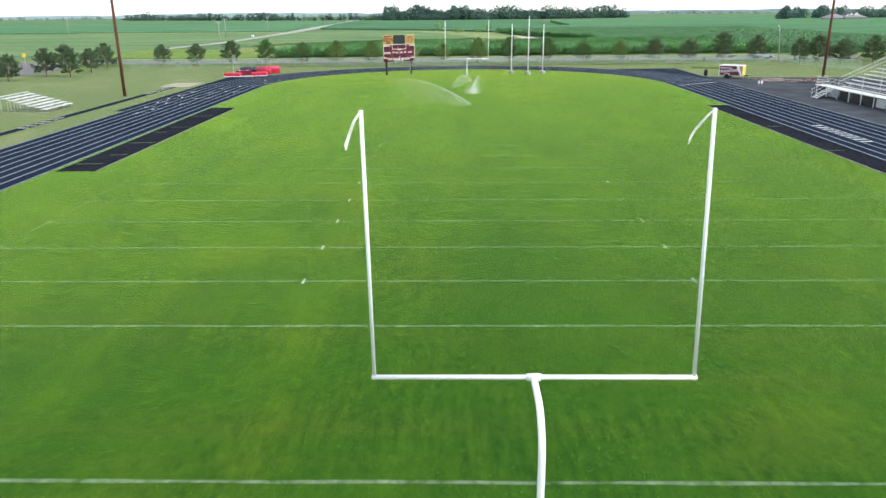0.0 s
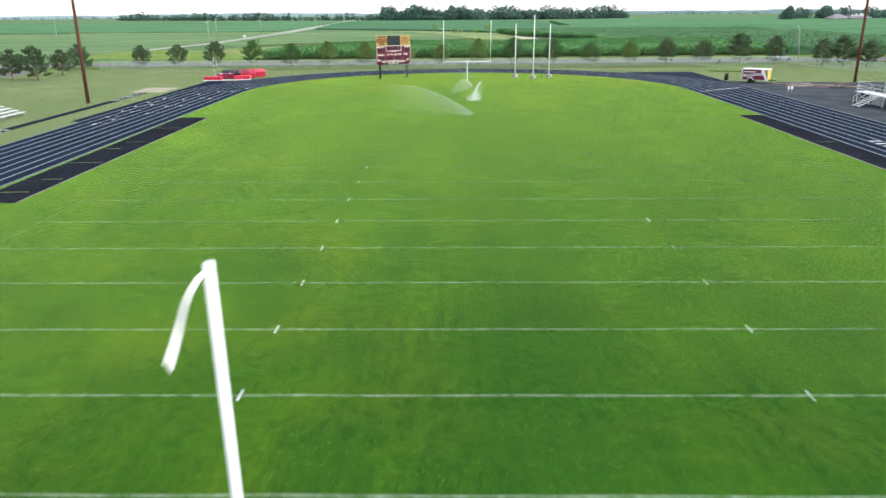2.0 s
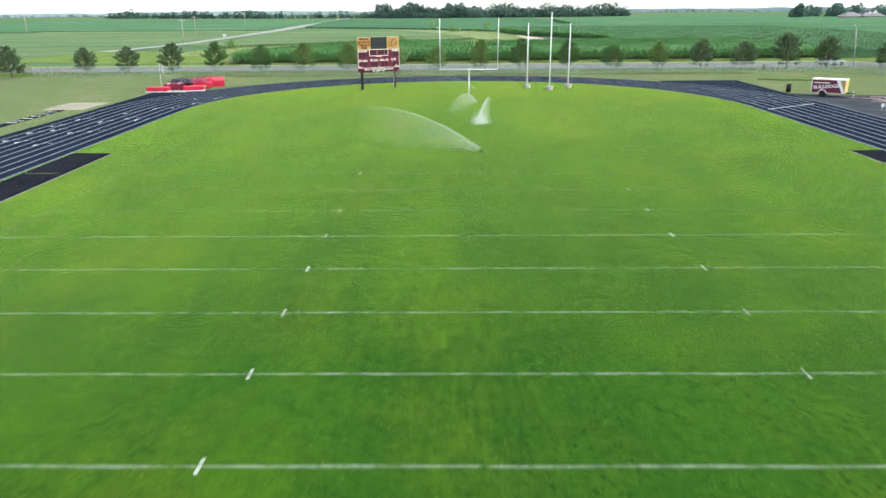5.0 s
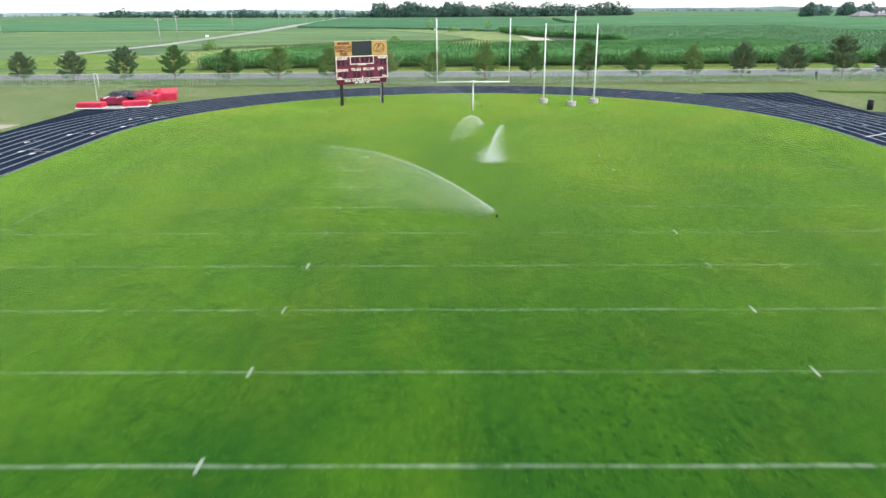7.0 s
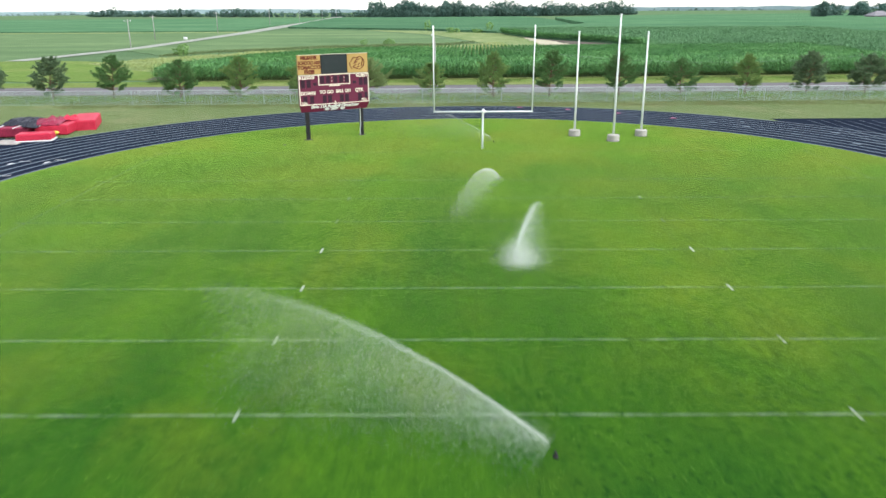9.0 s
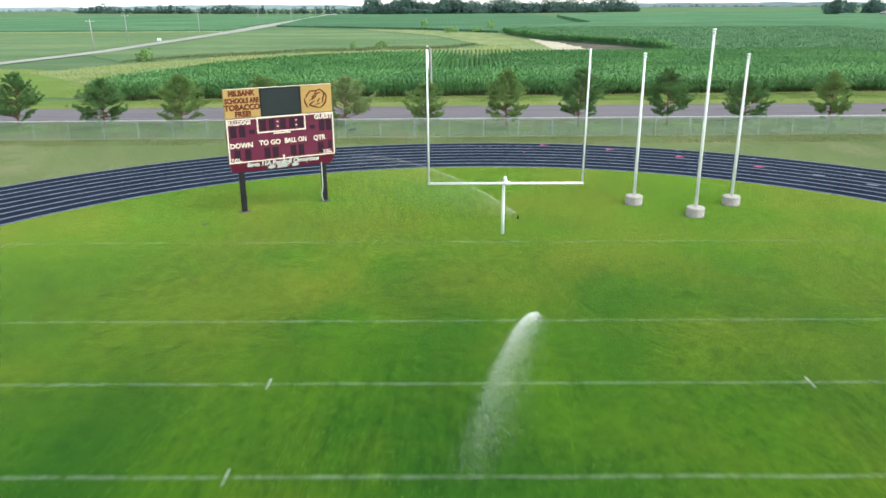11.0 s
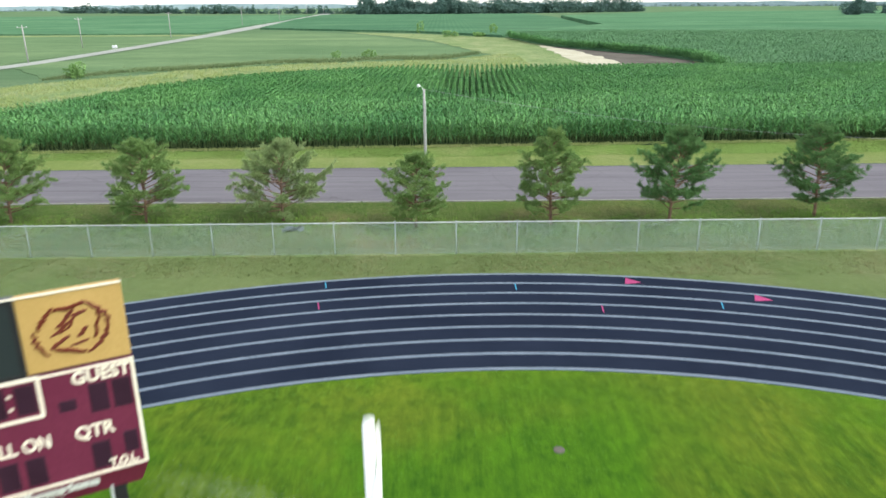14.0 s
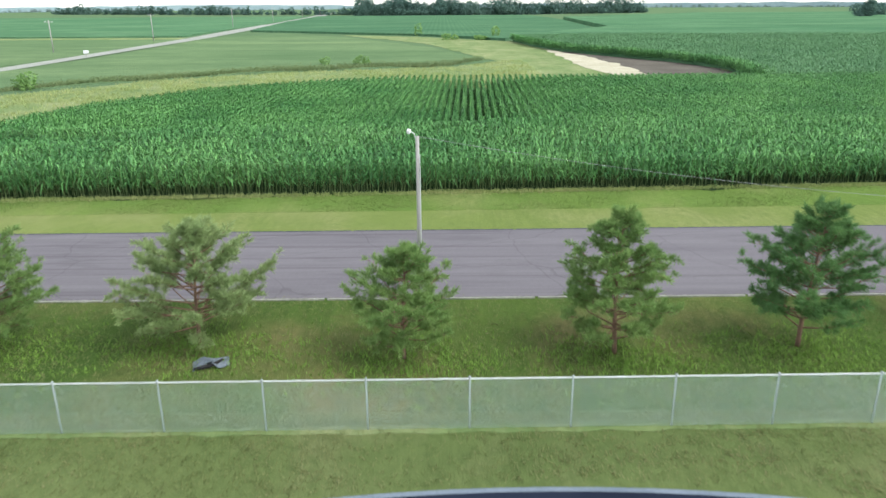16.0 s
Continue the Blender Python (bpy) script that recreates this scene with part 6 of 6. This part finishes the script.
# its own axes: x runs south along the rows, y runs away from the track
LG, ROWS = 46.0, 14
for r in range(ROWS):
    y, z = 1.9 + 0.72 * r, 1.35 + 0.34 * r
    for s in range(4):
        u0 = 3.2 + s * LG / 4
        part("seat", Geo().box((u0 + LG / 8, y + 0.36, z + 0.42), (LG / 4 - 0.15, 0.28, 0.05), chamfer=0.012), m_alum, gs)
        part("footboard", Geo().box((u0 + LG / 8, y, z), (LG / 4 - 0.03, 0.52, 0.05), chamfer=0.012), m_alum, gs)
part("walkway", Geo().box((LG / 2 + 1.6, 0.85, 1.22), (LG + 3.2, 1.5, 0.08), chamfer=0.015), m_alum, gs)
for i in range(18):
    u = 0.4 + i * 2.7
    for y in (0.2, 1.5):
        part("leg", Geo().tube([(u, y, 0), (u, y, 1.2)], 0.05, 6), m_galv, gs)
    # Black panels are added for the shade under the open walkway.
    part("front_panel", Geo().box((u + 1.35, 0.28, 0.62), (1.9, 0.05, 0.95), chamfer=0.02), m_pole_grey if i % 4 == 1 else m_black, gs)
    part("rail_post", Geo().tube([(u, 0.15, 1.2), (u, 0.15, 2.3)], 0.025, 6), m_galv, gs)
for z in (1.55, 1.9, 2.3):
    part("guard_rail", Geo().tube([(0.1, 0.15, z), (LG + 3, 0.15, z)], 0.022, 6), m_galv, gs)
    part("guard_rail", Geo().tube([(0.1, 0.15, z), (0.1, 1.6, z)], 0.022, 6), m_galv, gs)
# sloping end railing with balusters
for k_, dz in ((0, 0.55), (1, 1.05)):
    part("end_rail", Geo().tube([(3.0, 1.7, 1.35 + dz), (3.0, 1.9 + 0.72 * ROWS, 1.35 + 0.34 * ROWS + dz)], 0.03, 6), m_galv, gs)
for i in range(30):
    f = i / 29
    y, z = 1.7 + f * (0.2 + 0.72 * ROWS), 1.35 + f * 0.34 * ROWS
    part("baluster", Geo().tube([(3.0, y, z), (3.0, y, z + 1.05)], 0.014, 5), m_galv, gs)
for i in range(5):
    y = 2.2 + i * 2.2
    for u in (3.3, 14, 26, 38, 48):
        part("leg", Geo().tube([(u, y, 0), (u, y, 1.3 + (y - 1.9) * 0.47)], 0.05, 6), m_galv, gs)
# access stairs
for i in range(7):
    part("step", Geo().box((4.4, -0.05 - 0.28 * i, 1.10 - 0.16 * i), (1.2, 0.3, 0.04), chamfer=0.01), m_alum, gs)
for u in (3.75, 5.05):
    part("stringer", Geo().tube([(u, 0.1, 1.2), (u, -1.95, 0.05)], 0.04, 6), m_galv, gs)
    part("stair_rail", Geo().tube([(u, 0.1, 1.2), (u, 0.1, 2.2), (u, -1.95, 1.05), (u, -1.95, 0.0)], 0.024, 6), m_galv, gs)
    part("stair_rail", Geo().tube([(u, 0.1, 1.7), (u, -1.95, 0.55)], 0.02, 6), m_galv, gs)
# braces under the end of the walkway
for u in (0.4, 3.1):
    part("brace", Geo().tube([(u, 0.2, 0.05), (u + 2.7, 0.2, 1.15)], 0.025, 6), m_galv, gs)
    part("brace", Geo().tube([(u + 2.7, 0.2, 0.05), (u, 0.2, 1.15)], 0.025, 6), m_galv, gs)

# ---- far farmhouse ----
m_stone = surface("grey_brown_wall", (0.22, 0.20, 0.21), (0.30, 0.28, 0.28), None, 0.5, 4, 0.85)
m_slate = surface("weathered_slate_roof", (0.20, 0.19, 0.21), (0.27, 0.26, 0.28), (0.15, 0.14, 0.16), 0.4, 3, 0.9)
hs = thing("farmhouse", "far house with long grey roofs and white gables among trees", "house", pose(279, 540, 0.0, 0, 0, 8))


def hip_roof(x, y, w, d, z, rise, over=0.5):
    a, b = w / 2 + over, d / 2 + over
    return Geo().add([(x - a, y - b, z), (x + a, y - b, z), (x + a, y + b, z), (x - a, y + b, z), (x - a + b, y, z + rise), (x + a - b, y, z + rise),
                      (x - a, y - b, z - 0.2), (x + a, y - b, z - 0.2), (x + a, y + b, z - 0.2), (x - a, y + b, z - 0.2)],
                     [(0, 1, 5, 4), (2, 3, 4, 5), (1, 2, 5), (3, 0, 4), (9, 8, 7, 6), (0, 6, 7, 1), (1, 7, 8, 2), (2, 8, 9, 3), (3, 9, 6, 0)])


for x, y, w, d, h, rise in ((-8, 0, 13, 9, 2.5, 2.8), (3, -1, 12, 11, 2.8, 3.4), (11, 1, 9, 9, 2.6, 2.8)):
    wall = part("wall", Geo().box((x, y, h / 2), (w, d, h), chamfer=0.05), m_stone, hs, "grey-brown ground-floor wall")
    part("roof", hip_roof(x, y, w, d, h, rise), m_slate, hs, "grey roof")
    for k in range(3):
        win = part("window", Geo().box((x - w / 3 + k * w / 3, y - d / 2 - 0.02, h * 0.55), (1.3, 0.08, 1.2), chamfer=0.02), m_siding, wall, "white-framed window")
        part("pane", Geo().box((x - w / 3 + k * w / 3, y - d / 2 - 0.06, h * 0.55), (1.1, 0.04, 1.0), chamfer=0.01), m_glass_dark, win, "dark pane")
for x, w, z, h in ((2.4, 3.0, 4.2, 1.0), (6.4, 3.8, 4.2, 1.4), (-0.4, 2.0, 4.0, 0.7)):
    part("gable", Geo().add([(x - w / 2, -5.2, z), (x + w / 2, -5.2, z), (x + w / 2, -5.2, z + 0.5 * h), (x, -5.2, z + h + 0.9), (x - w / 2, -5.2, z + 0.5 * h), (x - w / 2, 0, z), (x + w / 2, 0, z), (x + w / 2, 0, z + 0.5 * h), (x, 0, z + h + 0.9), (x - w / 2, 0, z + 0.5 * h)],
                             [(0, 1, 2, 3, 4), (2, 1, 6, 7), (0, 4, 9, 5), (5, 9, 8, 7, 6)]), m_siding, hs, "white upper gable")
    part("gable_roof", Geo().add([(x - w / 2 - 0.3, -5.5, z + 0.4 * h), (x, -5.5, z + h + 1.0), (x + w / 2 + 0.3, -5.5, z + 0.4 * h), (x - w / 2 - 0.3, 0.2, z + 0.4 * h), (x, 0.2, z + h + 1.0), (x + w / 2 + 0.3, 0.2, z + 0.4 * h),
                                  (x - w / 2 - 0.3, -5.5, z + 0.4 * h + 0.2), (x, -5.5, z + h + 1.2), (x + w / 2 + 0.3, -5.5, z + 0.4 * h + 0.2), (x - w / 2 - 0.3, 0.2, z + 0.4 * h + 0.2), (x, 0.2, z + h + 1.2), (x + w / 2 + 0.3, 0.2, z + 0.4 * h + 0.2)],
                                 [(6, 7, 10, 9), (7, 8, 11, 10), (0, 3, 4, 1), (1, 4, 5, 2), (0, 1, 7, 6), (1, 2, 8, 7), (3, 9, 10, 4), (4, 10, 11, 5), (0, 6, 9, 3), (2, 5, 11, 8)]), m_roof, hs, "dark gable roof")

# ---- car on the road ----
m_car = surface("silver_car_paint", (0.34, 0.36, 0.38), (0.40, 0.42, 0.44), (0.30, 0.32, 0.34), 0.8, 12, 0.28, 0.4, bump=0.0)
m_lamp_lens = surface("clear_lamp_lens", (0.70, 0.71, 0.70), (0.78, 0.79, 0.78), None, 2, 12, 0.2, bump=0.0)
car = thing("car", "silver family car on the road beyond the fence", "car", pose(65.0, 142.5, 0.05, 0, 0, 0.6))


def shell(name, outline, half, top_half, mat, parent, label=""):
    """A body pressed from its side outline: full width low down, drawn in towards the roof."""
    zs = [z for _, z in outline]
    lo, hi = min(zs), max(zs)

    def wide(z):
        return half + (top_half - half) * max(0.0, (z - lo) / (hi - lo)) ** 1.6

    k = len(outline)
    vs = [(x, -wide(z), z) for x, z in outline] + [(x, wide(z), z) for x, z in outline]
    return part(name, Geo().add(vs, [tuple(range(k)), tuple(range(2 * k - 1, k - 1, -1))] + [(i, k + i, k + (i + 1) % k, (i + 1) % k) for i in range(k)]), mat, parent, label)


body = shell("body", [(-2.2, 0.32), (2.15, 0.30), (2.28, 0.50), (2.22, 0.72), (1.95, 0.84), (1.0, 0.96), (-1.7, 1.02), (-2.2, 0.94), (-2.28, 0.62)], 0.90, 0.82, m_car, car)
shell("cabin", [(1.02, 0.95), (0.30, 1.42), (-0.10, 1.49), (-1.15, 1.47), (-1.70, 1.25), (-2.0, 1.0)], 0.80, 0.60, m_glass_dark, car, "dark glazed cabin")
shell("roof", [(0.28, 1.44), (-0.10, 1.51), (-1.15, 1.49), (-1.55, 1.34), (-1.15, 1.44), (-0.10, 1.46)], 0.62, 0.60, m_car, car)
for x in (0.30, -0.55, -1.45):
    for sd in (-1, 1):
        part("pillar", Geo().tube([(x + 0.12, sd * 0.80, 0.98), (x, sd * 0.62, 1.45 if x > -1 else 1.36)], 0.035, 6), m_car, car)
for x in (1.38, -1.36):
    for sd in (-1, 1):
        w = part("wheel", Geo().lathe([(0.20, -0.1), (0.29, -0.1), (0.33, -0.06), (0.33, 0.06), (0.29, 0.1), (0.20, 0.1)], 18), m_rubber, car, "black tyre")
        w.matrix_basis = pose(x, sd * 0.84, 0.33, 90)
        part("rim", Geo().lathe([(0.05, -0.10), (0.19, -0.09), (0.21, 0.0), (0.19, 0.09), (0.05, 0.10)], 14), m_galv, w, "pale alloy rim")
for sd in (-1, 1):
    part("headlight", Geo().box((2.17, sd * 0.62, 0.70), (0.16, 0.34, 0.14), chamfer=0.04), m_lamp_lens, car)
    part("tail_light", Geo().box((-2.24, sd * 0.66, 0.82), (0.08, 0.26, 0.20), chamfer=0.03), m_red_vinyl, car)
    part("mirror", Geo().box((0.72, sd * 0.98, 1.02), (0.14, 0.20, 0.13), chamfer=0.04), m_car, car)

# ---- shade of a dip in the eastern lawn, as a flat dark strip ----
dx_ = np.linspace(42.6, 49.4, 24)
mid_y = 116.4 - 0.30 * (dx_ - 42.6) + 0.2 * np.sin(1.1 * dx_)
taper = np.sin(np.pi * np.linspace(0.03, 0.97, 24))
sw = [(float(a), float(b) - 0.42 * float(t)) for a, b, t in zip(dx_, mid_y, taper)]
nw = [(float(a), float(b) + 0.38 * float(t)) for a, b, t in zip(dx_, mid_y, taper)]
tagged(part("dip_shade", Geo().slab(sw + nw[::-1], 0.0, 0.034), m_soil_shade), "short flat dark strip with the shade of a dip in its colour", "ditch", kind="structure")
xs = rng.uniform(42.0, 50.0, 700)
ys = np.interp(xs, dx_, mid_y) + rng.normal(0.35, 0.35, xs.size)
grass_tufts("dip_grass", xs, ys, 0.25, m_lush, "lush tall grass along the dark strip", 4, 0.2, 0.03)

# ---- picnic table by the yard ----
pt = thing("picnic_table", "weathered brown wooden picnic table by the timber", "table", pose(50.4, 87.6, 0.035, 0, 0, 12))
for j in range(5):
    part("table_board", Geo().box((0, -0.30 + 0.15 * j, 0.75), (1.9, 0.135, 0.04), chamfer=0.008), m_plank_brown, pt)
for sd in (-1, 1):
    for j in range(2):
        part("seat_board", Geo().box((0, sd * (0.66 + 0.14 * j), 0.45), (1.9, 0.13, 0.04), chamfer=0.008), m_plank_brown, pt)
for u in (-0.7, 0.7):
    for sd in (-1, 1):
        part("leg", Geo().tube([(u, sd * 0.62, 0.0), (u, sd * 0.18, 0.73)], 0.045, 6), m_plank_brown, pt)
    part("cross_beam", Geo().box((u, 0, 0.41), (0.05, 1.6, 0.09), chamfer=0.008), m_plank_brown, pt)
